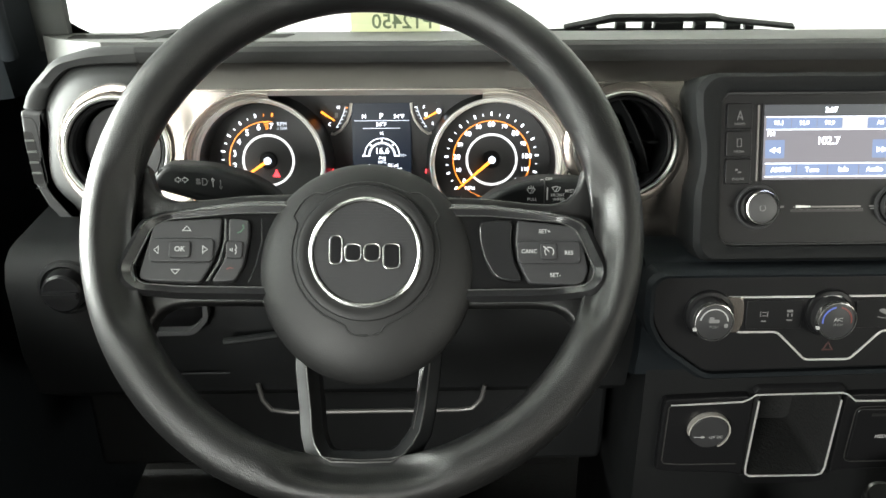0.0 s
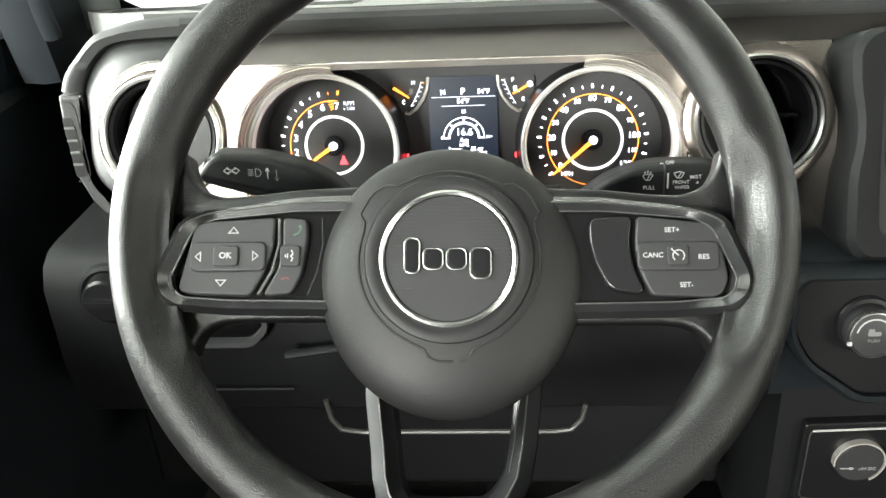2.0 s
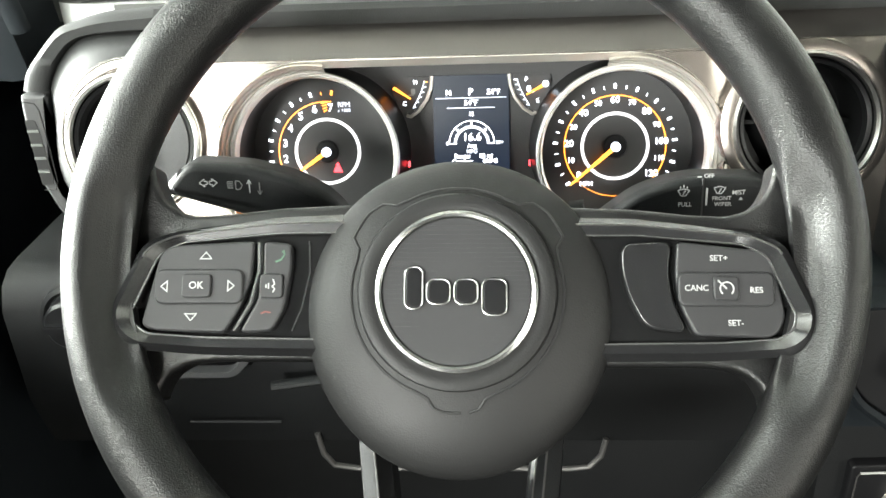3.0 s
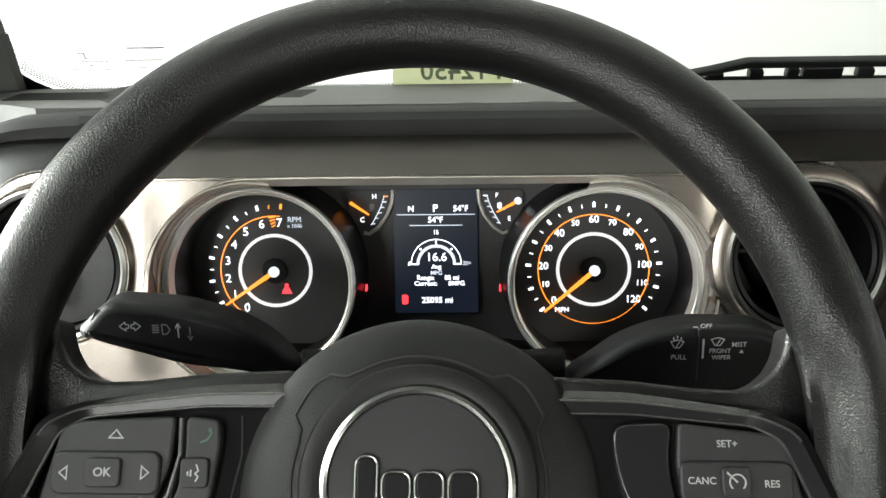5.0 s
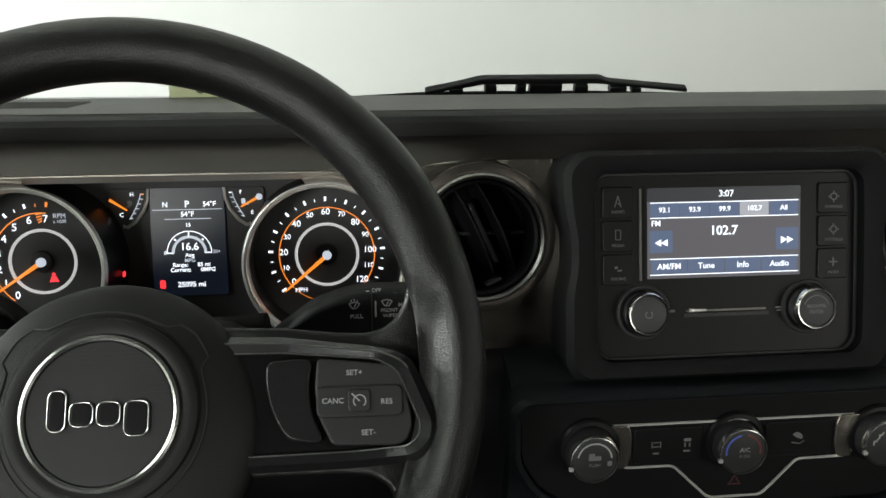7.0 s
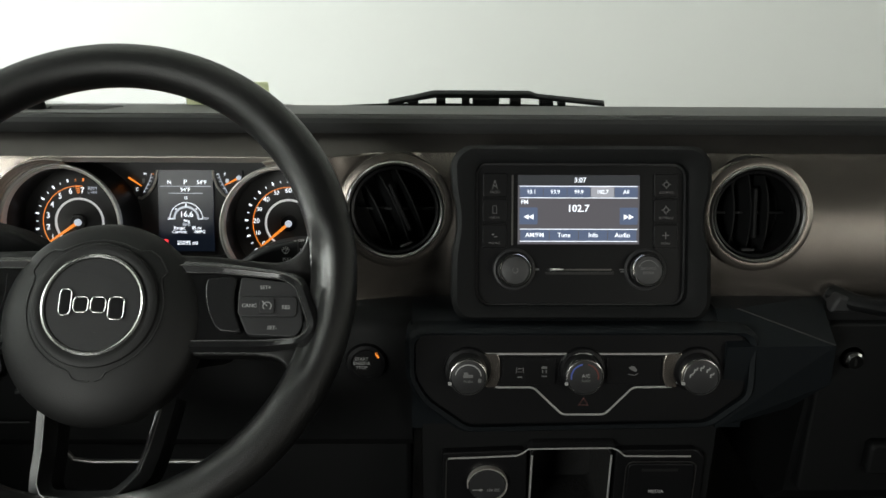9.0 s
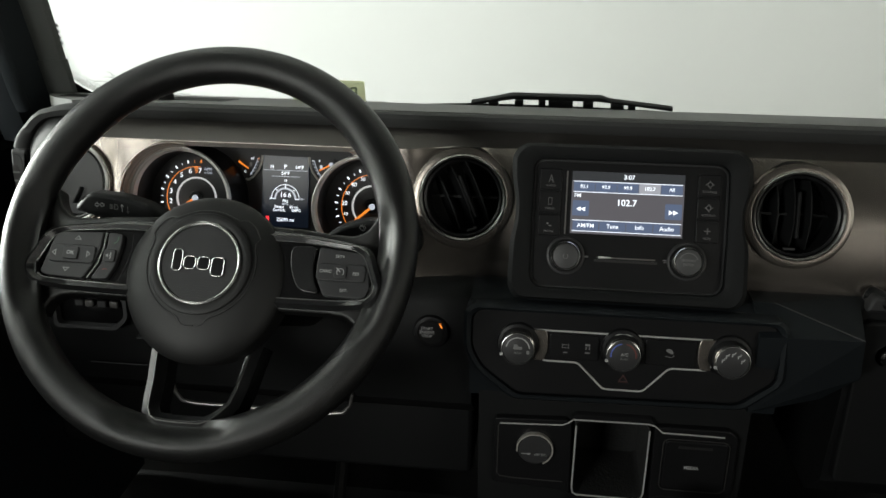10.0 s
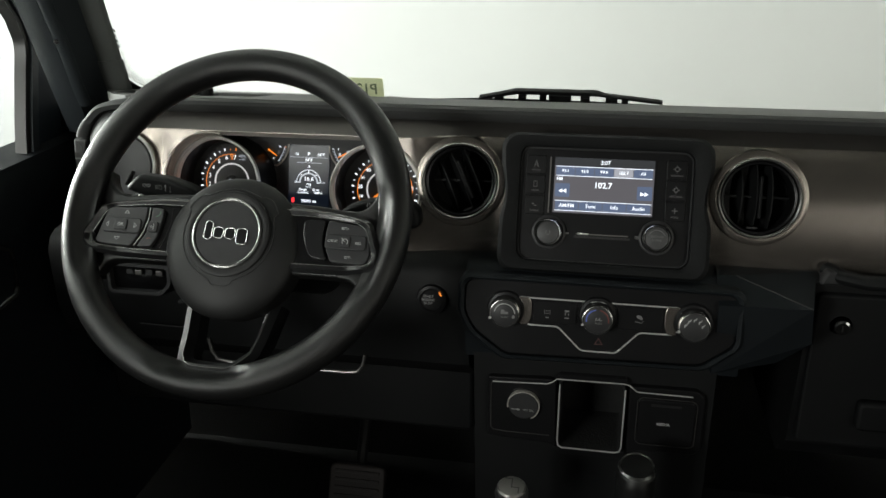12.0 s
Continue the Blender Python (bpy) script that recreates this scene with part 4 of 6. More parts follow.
SIG = stalk("turn_signal_stalk", [(-0.066, 1.186), (-0.070, 1.1960), (-0.0805, 1.2080), (-0.0975, 1.2182), (-0.1240, 1.2258), (-0.1585, 1.2285), (-0.1722, 1.2133), (-0.1663, 1.2085), (-0.1225, 1.1952), (-0.0985, 1.1925)], "black turn signal stalk with printed lamp symbols")
part("end_cap", prism(rounded([(-0.1570, 0.0255), (-0.1632, 0.0245), (-0.1750, 0.0135), (-0.1730, 0.0080), (-0.1660, 0.0085), (-0.1600, 0.0200)], 0.003), -0.011, 0.008, 0.005), RUBBER, SIG)


def outline(pts, w, z, mat, parent, name="printed_mark", closed=True):
    """A thin printed line through points in the parent's x, y plane."""
    bm = bmesh.new()
    for k in range(0 if closed else 1, len(pts)):
        stroke(pts[k - 1], pts[k], w, z, z + 0.0002, bm)
    return part(name, bm, mat, parent, smooth=False)


for s in (-1, 1):
    outline([(-0.1464 + s * x, 0.0169 + y) for x, y in ((0.0006, 0.0009), (0.0022, 0.0009), (0.0022, 0.0023), (0.0052, 0.0), (0.0022, -0.0023), (0.0022, -0.0009), (0.0006, -0.0009))], 0.0005, 0.0101, PRINT, SIG, "printed_arrow")
bars([(-0.1340, 0.0155 + 0.0012 * k, 0.0034, 0.0006) for k in (-1.5, -0.5, 0.5, 1.5)], 0.0101, DIMPRINT, SIG)
outline([(-0.1308, 0.0178), (-0.1284, 0.0175), (-0.1270, 0.0152), (-0.1284, 0.0129), (-0.1308, 0.0126)], 0.0006, 0.0101, DIMPRINT, SIG)
outline([(-0.1243, 0.0158), (-0.1230, 0.0182), (-0.1217, 0.0158)], 0.0005, 0.0101, PRINT, SIG, closed=False)
bars([(-0.1230, 0.0142, 0.0006, 0.0068)], 0.0101, PRINT, SIG)
outline([(-0.1185, 0.0118), (-0.1172, 0.0094), (-0.1159, 0.0118)], 0.0004, 0.0101, DIMPRINT, SIG, closed=False)
bars([(-0.1172, 0.0132, 0.0005, 0.0068)], 0.0101, DIMPRINT, SIG)
WIP = stalk("wiper_stalk", [(0.066, 1.182), (0.0697, 1.1872), (0.0780, 1.1930), (0.0930, 1.2045), (0.1103, 1.2112), (0.1265, 1.2140), (0.1590, 1.2132), (0.1735, 1.2060), (0.1760, 1.1850), (0.1338, 1.1760)], "black wiper stalk with printed wiper settings")
part("twist_ring", prism(rrect(0.1292, 0.0000, 0.0010, 0.0270, 0.0004), -0.008, 0.0104), FRIT, WIP)
bars([(0.1314, 0.0034, 0.0010, 0.0100)], 0.0101, PRINT, WIP, "pointer")
bars([(0.1269, 0.0148, 0.0022, 0.0006)], 0.0104, PRINT, WIP)
for w, x, y, sz in (("OFF", 0.1321, 0.0151, 0.0032), ("PULL", 0.1199, -0.0010, 0.0035), ("FRONT", 0.1396, 0.0022, 0.0032), ("WIPER", 0.1404, -0.0012, 0.0032), ("MIST", 0.1486, 0.0054, 0.0035)):
    text(w, sz, PRINT, WIP, x, y, 0.0102, bold=0.00003)
arrow(0.1499, 0.0021, 0.0020, 0.0018, 0.0101, 0, WIP)
for cx, cy in ((0.1188, 0.0056), (0.1382, 0.0067)):
    outline([(cx - 0.0032, cy + 0.0016), (cx, cy + 0.0024), (cx + 0.0032, cy + 0.0016), (cx + 0.0012, cy - 0.0016), (cx - 0.0012, cy - 0.0016)], 0.0005, 0.0101, PRINT, WIP, "wiper_symbol")
    outline([(cx - 0.0004, cy - 0.0012), (cx + 0.0010, cy + 0.0014)], 0.0005, 0.0101, PRINT, WIP, "wiper_symbol", closed=False)
bars([(0.1170, 0.0088, 0.0006, 0.0014), (0.1188, 0.0094, 0.0006, 0.0014), (0.1206, 0.0088, 0.0006, 0.0014)], 0.0101, PRINT, WIP)

# ---- instrument cluster ----
CL = thing("instrument_cluster", pose(-0.0015, 0.2423, 1.1863, 90 - 15.6), "instrument cluster with two round gauges lit white and orange", "instrument cluster")
part("backing", prism(rounded([(-0.175, -0.075), (0.175, -0.075), (0.175, 0.072), (-0.175, 0.072)], 0.02), -0.012, -0.002), CAPGREY, CL)
part("upper_cowl", prism([(-0.12, 0.056), (0.12, 0.056), (0.12, 0.061), (-0.12, 0.061)], -0.004, 0.034), GLOSS, CL)


def polar(c, r, deg):
    return c[0] + r * math.cos(radians(deg)), c[1] + r * math.sin(radians(deg))


def gauge(name, c, label, zero, step, numbers, ticks, arc, needle, big):
    g = part(name, lathe([(0.0, 0.0), (0.0545, 0.0005), (0.0560, 0.002)], 64, *c), DIAL, CL, label)
    part("bezel", lathe([(0.0574, 0.038), (0.0576, 0.0485), (0.0570, 0.0500), (0.0560, 0.0502), (0.0554, 0.0490), (0.0550, 0.0478), (0.0546, 0.0486), (0.0538, 0.0480), (0.0532, 0.0455), (0.0536, 0.038)], 72, *c), BRIGHT, CL, "bright gauge ring")
    part("outer_ring", lathe([(0.0575, 0.0470), (0.0577, 0.0535), (0.0581, 0.0550), (0.0586, 0.0547), (0.0589, 0.0530), (0.0591, 0.0570), (0.0594, 0.0600), (0.0599, 0.0610), (0.0603, 0.0598), (0.0604, 0.0640), (0.0608, 0.0668), (0.0615, 0.0680), (0.0622, 0.0672), (0.0628, 0.0640)], 60, *c, a0=78 if c[0] < 0 else -105, a1=285 if c[0] < 0 else 102), LIPSILVER, CL, "stepped silver outer ring")
    part("tube", lathe([(0.0540, 0.0006), (0.0540, 0.044), (0.0575, 0.045), (0.0590, 0.026), (0.0604, -0.004)], 64, *c), GLOSS, CL, "glossy black gauge surround")
    inner = part("inner_ring", lathe([(0.0219, 0.001), (0.0224, 0.0030), (0.0231, 0.0034), (0.0238, 0.0026), (0.0241, 0.001)], 56, *c), RING, g, "pale inner ring")
    part("inner_face", lathe([(0, 0.0014), (0.0205, 0.0012)], 40, *c), DIAL, g)
    part("orange_arc", arc_band(*c, 0.0352, 0.0359, arc[0], arc[1], 0.0010, 0.0013, 72), LIT_ORANGE, g)
    for n, words in numbers:
        x, y = polar(c, big[1], zero + step * n)
        text(words, big[0] * 0.92 if (not big[2] or n % 20 == 0) else big[0] * 0.74, LIT_WHITE, g, x, y, 0.0012, name="numeral", bold=0.00001)
    for n, long, mat in ticks:
        a = zero + step * n
        bm = stroke(polar(c, 0.0402, a), polar(c, 0.0436 if long else 0.0425, a), 0.0016 if long else 0.0006, 0.0009, 0.0013, bmesh.new())
        part("tick", bm, mat, g, smooth=False)
    tip, tail = polar(c, 0.0415, needle), polar(c, -0.002, needle)
    d = Vector((math.cos(radians(needle + 90)), math.sin(radians(needle + 90))))
    pts = [(tail[0] + d.x * 0.0016, tail[1] + d.y * 0.0016), (tail[0] - d.x * 0.0016, tail[1] - d.y * 0.0016), (tip[0] - d.x * 0.0006, tip[1] - d.y * 0.0006), (tip[0] + d.x * 0.0006, tip[1] + d.y * 0.0006)]
    nd = part("needle", prism(pts, 0.0052, 0.0066, 0.0003), LIT_ORANGE, g, "lit orange needle")
    part("needle_shadow_cup", lathe([(0.0, 0.0016), (0.0078, 0.0016), (0.0084, 0.0028), (0.0076, 0.0050), (0.0, 0.0052)], 32, *c), GLOSS, g)
    part("needle_hub", lathe([(0.0, 0.0082), (0.0026, 0.0080), (0.0034, 0.0070), (0.0034, 0.0050)], 24, *c), LIT_SOFT, nd, "pale needle hub")
    return g


TC, SC = (-0.1042, -0.0054), (0.1010, -0.0062)
TACH = gauge("tachometer", TC, "tachometer dial from 0 to 7", 231.6, -21.2, [(i, str(i)) for i in range(8)],
             [(i / 2, i % 2 == 0, LIT_ORANGE if i >= 13 else LIT_WHITE) for i in range(15)], (233, 83), 214, (0.0085, 0.0312, False))
SPEED = gauge("speedometer", SC, "speedometer dial from 0 to 120", 218.5, -2.135, [(i, str(i)) for i in range(0, 121, 10)],
              [(i, i % 10 == 0, LIT_WHITE) for i in range(0, 121, 5)], (224, -42), 220, (0.0072, 0.0323, True))
part("orange_arc", arc_band(*SC, 0.0354, 0.0357, 225, 318, 0.0010, 0.0012, 40), LIT_ORANGE, SPEED)
text("RPM", 0.0048, LIT_SOFT, TACH, TC[0] + 0.0135, TC[1] + 0.0330, 0.0012)
text("x 1000", 0.0034, LIT_SOFT, TACH, TC[0] + 0.0135, TC[1] + 0.0290, 0.0012)
text("MPH", 0.0046, LIT_WHITE, SPEED, SC[0] - 0.0200, SC[1] - 0.0265, 0.0012)
bm = bmesh.new()
for k in range(4):
    stroke((TC[0] - 0.0030 + k * 0.0006, TC[1] + 0.0345 - k * 0.0020), (TC[0] + 0.0012, TC[1] + 0.0352 - k * 0.0018), 0.0009, 0.0010, 0.0013, bm)
part("redline_hatch", bm, LIT_ORANGE, TACH, smooth=False)
wx, wy = TC[0] + 0.0070, TC[1] - 0.0125
bm = prism(circle(wx, wy + 0.0030, 0.0013, 12), 0.0016, 0.0018)
prism([(wx - 0.0034, wy - 0.0026), (wx + 0.0034, wy - 0.0026), (wx + 0.0016, wy + 0.0016), (wx - 0.0016, wy + 0.0016)], 0.0016, 0.0018, bm=bm)
part("seat_belt_lamp", bm, LIT_RED, TACH, smooth=False)
# glowing red blocks stand in for reflections on the gauge barrels
for s, c in ((1, TC), (-1, SC)):
    x, y = polar(c, 0.0612, 352 if s > 0 else 188)
    part("red_lamp", prism(rrect(x, y, 0.0012, 0.0040, 0.0006), 0.0150, 0.0190), LIT_RED, CL)


def small_gauge(s, words, needle_at):
    """A corner gauge, mirrored by s."""
    def q(pts):
        return [(s * x, y) for x, y in pts]
    g = part("corner_gauge", prism(rounded(q([(0.0275, 0.0478), (0.0560, 0.0478), (0.0560, 0.0380), (0.0490, 0.0215), (0.0440, 0.0190), (0.0350, 0.0260), (0.0290, 0.0360)]), 0.003), -0.003, 0.0004), CAPGREY, CL, m=pose(0, -0.002, 0))
    part("gauge_edge", sweep([(s * x, y, 0.0010) for x, y in ((0.0272, 0.0480), (0.0280, 0.0400), (0.0310, 0.0320), (0.0370, 0.0240), (0.0430, 0.0200), (0.0460, 0.0210))], 0.0013, 8), LIPSILVER, g, "bright curved edge")
    for k in range(6):
        a = (k / 5)
        cx, cy = s * (0.0315 + 0.0085 * a ** 1.4), 0.0440 - 0.0175 * a
        part("tick", prism(rrect(cx, cy, 0.0022, 0.0007, 0.0002), 0.0005, 0.0008), LIT_SOFT if k else (LIT_ORANGE if s < 0 else LIT_WHITE), g, smooth=False)
    part("scale_line", sweep([(s * (0.0328 + 0.0085 * (k / 9) ** 1.4), 0.0446 - 0.0188 * k / 9, 0.0006) for k in range(10)], 0.0003, 4), LIT_SOFT, g)
    text(words[0], 0.0042, LIT_WHITE, g, s * 0.0390, 0.0440, 0.0006)
    text(words[1], 0.0042, LIT_WHITE, g, s * 0.0470, 0.0290, 0.0006)
    (x0, y0), (x1, y1) = needle_at
    n = part("needle", sweep([(x0, y0, 0.0024), (x1, y1, 0.0022)], lambda t: 0.0011 - 0.0005 * t, 8), LIT_ORANGE, g, "lit orange needle")
    bars([(s * 0.0408, 0.0375, 0.0030, 0.0040), (s * 0.0425, 0.0350, 0.0040, 0.0007)], 0.0005, LIT_SOFT if s > 0 else DIMPRINT, g)
    return g, n


small_gauge(-1, ("H", "C"), ((-0.0545, 0.0405), (-0.0425, 0.0325)))
_, FN = small_gauge(1, ("F", "E"), ((0.0525, 0.0405), (0.0390, 0.0335)))
part("needle_hub", lathe([(0, 0.0042), (0.0022, 0.0038), (0.0024, 0.0010)], 16, 0.0525, 0.0405), LIT_SOFT, FN)

# display between the gauges
DSP = part("display", prism(rrect(0.0, 0.009, 0.0535, 0.0800, 0.001), -0.003, 0.0006), LCD, CL, "lit trip display in a dark panel", m=pose(0, -0.003, 0))
zt = 0.0008
for w, x, y, sz, mat in (("N", -0.0158, 0.0368, 0.0052, LIT_WHITE), ("P", -0.0002, 0.0370, 0.0068, LIT_WHITE), ("54°F", 0.0160, 0.0368, 0.0052, LIT_WHITE), ("54°F", -0.0002, 0.0296, 0.0052, LIT_WHITE),
                         ("15", 0.0, 0.0216, 0.0038, LIT_WHITE), ("16.6", 0.0002, 0.0054, 0.0078, LIT_WHITE), ("Avg", 0.0, -0.0008, 0.0042, LIT_WHITE), ("MPG", 0.0, -0.0048, 0.0038, LIT_SOFT),
                         ("0", -0.0174, 0.0012, 0.0036, LIT_WHITE), ("30+", 0.0198, 0.0014, 0.0036, LIT_SOFT), ("Range:", -0.0070, -0.0080, 0.0042, LIT_WHITE), ("85 mi", 0.0100, -0.0080, 0.0042, LIT_WHITE),
                         ("Current:", -0.0070, -0.0118, 0.0042, LIT_WHITE), ("0MPG", 0.0130, -0.0118, 0.0042, LIT_WHITE), ("25095 mi", 0.0005, -0.0228, 0.0054, LIT_WHITE)):
    text(w, sz, mat, DSP, x, y, zt, name="readout", bold=0.00006)
bars([(0.0, 0.0331, 0.0500, 0.0005), (0.0, 0.0262, 0.0340, 0.0005)], 0.0006, LIT_SOFT, DSP, "rule")
part("scale_arc", arc_band(0.0, 0.0010, 0.0158, 0.0164, 0, 180, 0.0006, 0.0008, 32), LIT_WHITE, DSP, smooth=False)
part("scale_arc", arc_band(0.0, 0.0010, 0.0108, 0.0128, 0, 180, 0.0006, 0.0008, 32), LIT_SOFT, DSP, smooth=False)
bars([(-0.0136, 0.0010, 0.0052, 0.0008), (0.0136, 0.0010, 0.0052, 0.0008), (0.0, 0.0145, 0.0010, 0.0036), (0.0100, 0.0108, 0.0014, 0.0014), (-0.0100, 0.0108, 0.0014, 0.0014)], 0.0006, LIT_WHITE, DSP, "scale_mark")
part("warning_lamp", prism(rrect(-0.0205, -0.0222, 0.0040, 0.0062, 0.001), 0.0006, 0.0009), LIT_RED, DSP)

# ---- radio ----
RAD = thing("radio", pose(0.3710, 0.150, 1.200, 90 - 19.3), "black car radio with a lit touchscreen in a thick rubbery frame", "radio")
OUT = [(-0.103, 0.0815), (0.103, 0.0815), (0.1145, 0.0700), (0.1150, 0.0450), (0.1090, 0.0250), (0.1090, 0.0050), (0.1150, -0.0130), (0.1155, -0.0600), (0.1080, -0.0715), (-0.1060, -0.0715), (-0.1135, -0.0600), (-0.1130, -0.0130), (-0.1085, 0.0050), (-0.1085, 0.0250), (-0.1130, 0.0450), (-0.1145, 0.0700)]
INN = [(-0.088, 0.0665), (0.088, 0.0665), (0.0945, 0.0600), (0.0950, 0.0400), (0.0950, 0.0200), (0.0950, 0.0050), (0.0950, -0.0130), (0.0945, -0.0520), (0.0870, -0.0595), (-0.0850, -0.0595), (-0.0925, -0.0520), (-0.0930, -0.0130), (-0.0930, 0.0050), (-0.0930, 0.0200), (-0.0930, 0.0400), (-0.0930, 0.0600)]
ro, ri = rounded(OUT, 0.008, 4), rounded(INN, 0.006, 4)
mid = [(a[0] * 0.78 + b[0] * 0.22, a[1] * 0.78 + b[1] * 0.22) for a, b in zip(ro, ri)]
bm = bmesh.new()
vs = [[bm.verts.new((x, y, z)) for x, y in pts] for pts, z in ((ro, -0.045), (ro, 0.008), (mid, 0.0125), ([(a[0] * 0.25 + b[0] * 0.75, a[1] * 0.25 + b[1] * 0.75) for a, b in zip(ro, ri)], 0.0115), (ri, 0.0085), (ri, -0.004))]
for a in range(5):
    for i in range(len(ro)):
        bm.faces.new((vs[a][i - 1], vs[a][i], vs[a + 1][i], vs[a + 1][i - 1]))
bmesh.ops.recalc_face_normals(bm, faces=bm.faces)
part("frame", bm, CASING, RAD, "thick charcoal frame")
part("face", prism(rounded(INN, 0.006, 4), -0.02, 0.0), GLOSS, RAD, "glossy black face")
part("inner_lip", sweep([(x * 0.985, y * 0.985, 0.0006) for x, y in ri], 0.0012, 6, closed=True), BUTTON, RAD)
# screen
SCR = part("screen", prism(rrect(-0.0010, 0.0255, 0.1120, 0.0650, 0.002), -0.001, 0.0008), GLOSS, RAD, "lit touchscreen tuned to a station")
part("picture", prism(rrect(-0.0010, 0.0255, 0.1080, 0.0610, 0.0005), 0.0004, 0.0011), LIT_PANEL, SCR)
part("top_strip", prism(rrect(-0.0010, 0.0515, 0.1080, 0.0088, 0.0003), 0.0010, 0.0013), LIT_DARK, SCR)
PY = 0.0412
for i, w in enumerate(("93.1", "93.9", "99.9", "102.7", "All")):
    x = -0.0430 + i * 0.0210
    t = part("preset_tab", prism(rrect(x, PY, 0.0204, 0.0096, 0.0008), 0.0010, 0.0014), LIT_TAB if i == 3 else LIT_BLUE, SCR)
    text(w, 0.0048, LIT_WHITE, t, x, PY, 0.0016, name="readout", bold=0.00006)
for i, w in enumerate(("AM/FM", "Tune", "Info", "Audio")):
    x = -0.0400 + i * 0.0260
    t = part("menu_tab", prism(rrect(x, 0.0030, 0.0252, 0.0098, 0.0008), 0.0010, 0.0014), LIT_BLUE, SCR)
    text(w, 0.0056, LIT_WHITE, t, x, 0.0030, 0.0016, name="readout", bold=0.00006)
for y in (0.0462, 0.0360, 0.0083, -0.0024):
    part("rule", prism(rrect(-0.0010, y, 0.1045, 0.0006, 0.0002), 0.0014, 0.0017), LIT_WHITE, SCR, smooth=False)
text("3:07", 0.0062, LIT_WHITE, SCR, 0.0, 0.0515, 0.0015, name="readout", bold=0.00008)
text("FM", 0.0054, LIT_WHITE, SCR, -0.0490, 0.0322, 0.0013, name="readout", bold=0.00006)
text("102.7", 0.0088, LIT_WHITE, SCR, -0.0015, 0.0265, 0.0013, name="readout", bold=0.00014)
for s in (-1, 1):
    x = -0.0010 + s * 0.0445
    t = part("seek_tab", prism(rrect(x, 0.0200, 0.0160, 0.0150, 0.001), 0.0010, 0.0013), LIT_BLUE, SCR)
    for k in (0, 1):
        ox = x + s * (k * 0.0044 - 0.0022)
        part("seek_arrow", prism([(ox - s * 0.0022, 0.0168), (ox + s * 0.0022, 0.0192), (ox - s * 0.0022, 0.0216)], 0.0013, 0.0016), LIT_WHITE, t, smooth=False)
part("bright_edge", box(-0.0605, -0.0590, -0.006, 0.056, 0.0, 0.0012), SATIN, SCR)
# side buttons
for s, names in ((-1, ("RADIO", "MEDIA", "PHONE")), (1, ("COMPASS", "SETTINGS", "MORE"))):
    for k, w in enumerate(names):
        y = 0.0470 - k * 0.0225
        x = 0.0005 + s * 0.0760
        b = part("side_button", prism(rrect(x, y, 0.0215, 0.0212, 0.002), -0.001, 0.0018, 0.0008), GLOSS, RAD)
        text(w, 0.0030, DIMPRINT, b, x, y - 0.0062, 0.0023)
        if w == "MORE":
            bars([(x, y + 0.001, 0.0062, 0.0009), (x, y + 0.001, 0.0009, 0.0062)], 0.0021, DIMPRINT, b)
        elif w == "RADIO":
            bm = stroke((x, y + 0.0045), (x - 0.0022, y - 0.0030), 0.0006, 0.0021, 0.0023, bmesh.new())
            stroke((x, y + 0.0045), (x + 0.0022, y - 0.0030), 0.0006, 0.0021, 0.0023, bm)
            stroke((x - 0.0014, y + 0.0005), (x + 0.0018, y - 0.0018), 0.0005, 0.0021, 0.0023, bm)
            part("printed_mark", bm, DIMPRINT, b, smooth=False)
        elif w == "MEDIA":
            part("printed_mark", band(rrect(x, y + 0.001, 0.0040, 0.0070, 0.0006), rrect(x, y + 0.001, 0.0030, 0.0060, 0.0004), 0.0021, 0.0023), DIMPRINT, b, smooth=False)
        elif w == "PHONE":
            bars([(x - 0.0015, y + 0.0015, 0.0022, 0.0016), (x + 0.0010, y - 0.0005, 0.0030, 0.0010)], 0.0021, DIMPRINT, b)
        else:
            part("printed_mark", arc_band(x, y + 0.001, 0.0018, 0.0026, 0, 360, 0.0021, 0.0023, 20), DIMPRINT, b, smooth=False)
            bars([(x - 0.0034, y + 0.001, 0.0010, 0.0010), (x + 0.0034, y + 0.001, 0.0010, 0.0010), (x, y + 0.0044, 0.0010, 0.0010), (x, y - 0.0024, 0.0010, 0.0010)], 0.0021, DIMPRINT, b)
# knobs
for x, w in ((-0.0580, ""), (0.0590, "BROWSE")):
    k = part("knob", lathe([(0.0, 0.0125), (0.0108, 0.0125), (0.0120, 0.0120), (0.0128, 0.0100), (0.0135, 0.0)], 40, x, -0.0275), DIAL, RAD, "black knob with a chrome ring")
    part("knob_ring", lathe([(0.0125, 0.0118), (0.0128, 0.0133), (0.0136, 0.0134), (0.0146, 0.0122), (0.0150, 0.0085)], 48, x, -0.0275), CHROME, k, "chrome ring")
    part("knob_base", lathe([(0.0155, 0.0005), (0.0165, 0.0016), (0.0182, 0.0012), (0.0190, 0.0)], 40, x, -0.0275), BUTTON, RAD)
    if w:
        text("BROWSE", 0.0034, DIMPRINT, k, x, -0.0258, 0.0126)
        text("ENTER", 0.0034, DIMPRINT, k, x, -0.0298, 0.0126)
        part("printed_mark", arc_band(x, -0.0275, 0.0086, 0.0092, 20, 160, 0.0125, 0.0127, 20), DIMPRINT, k, smooth=False)
    else:
        part("printed_mark", arc_band(x, -0.0275, 0.0020, 0.0026, 120, 420, 0.0125, 0.0127, 20), DIMPRINT, k, smooth=False)
part("slot", box(-0.028, 0.029, -0.0284, -0.0270, 0.0, 0.0012, 0.0004), SATIN, RAD, "dark slot edge")
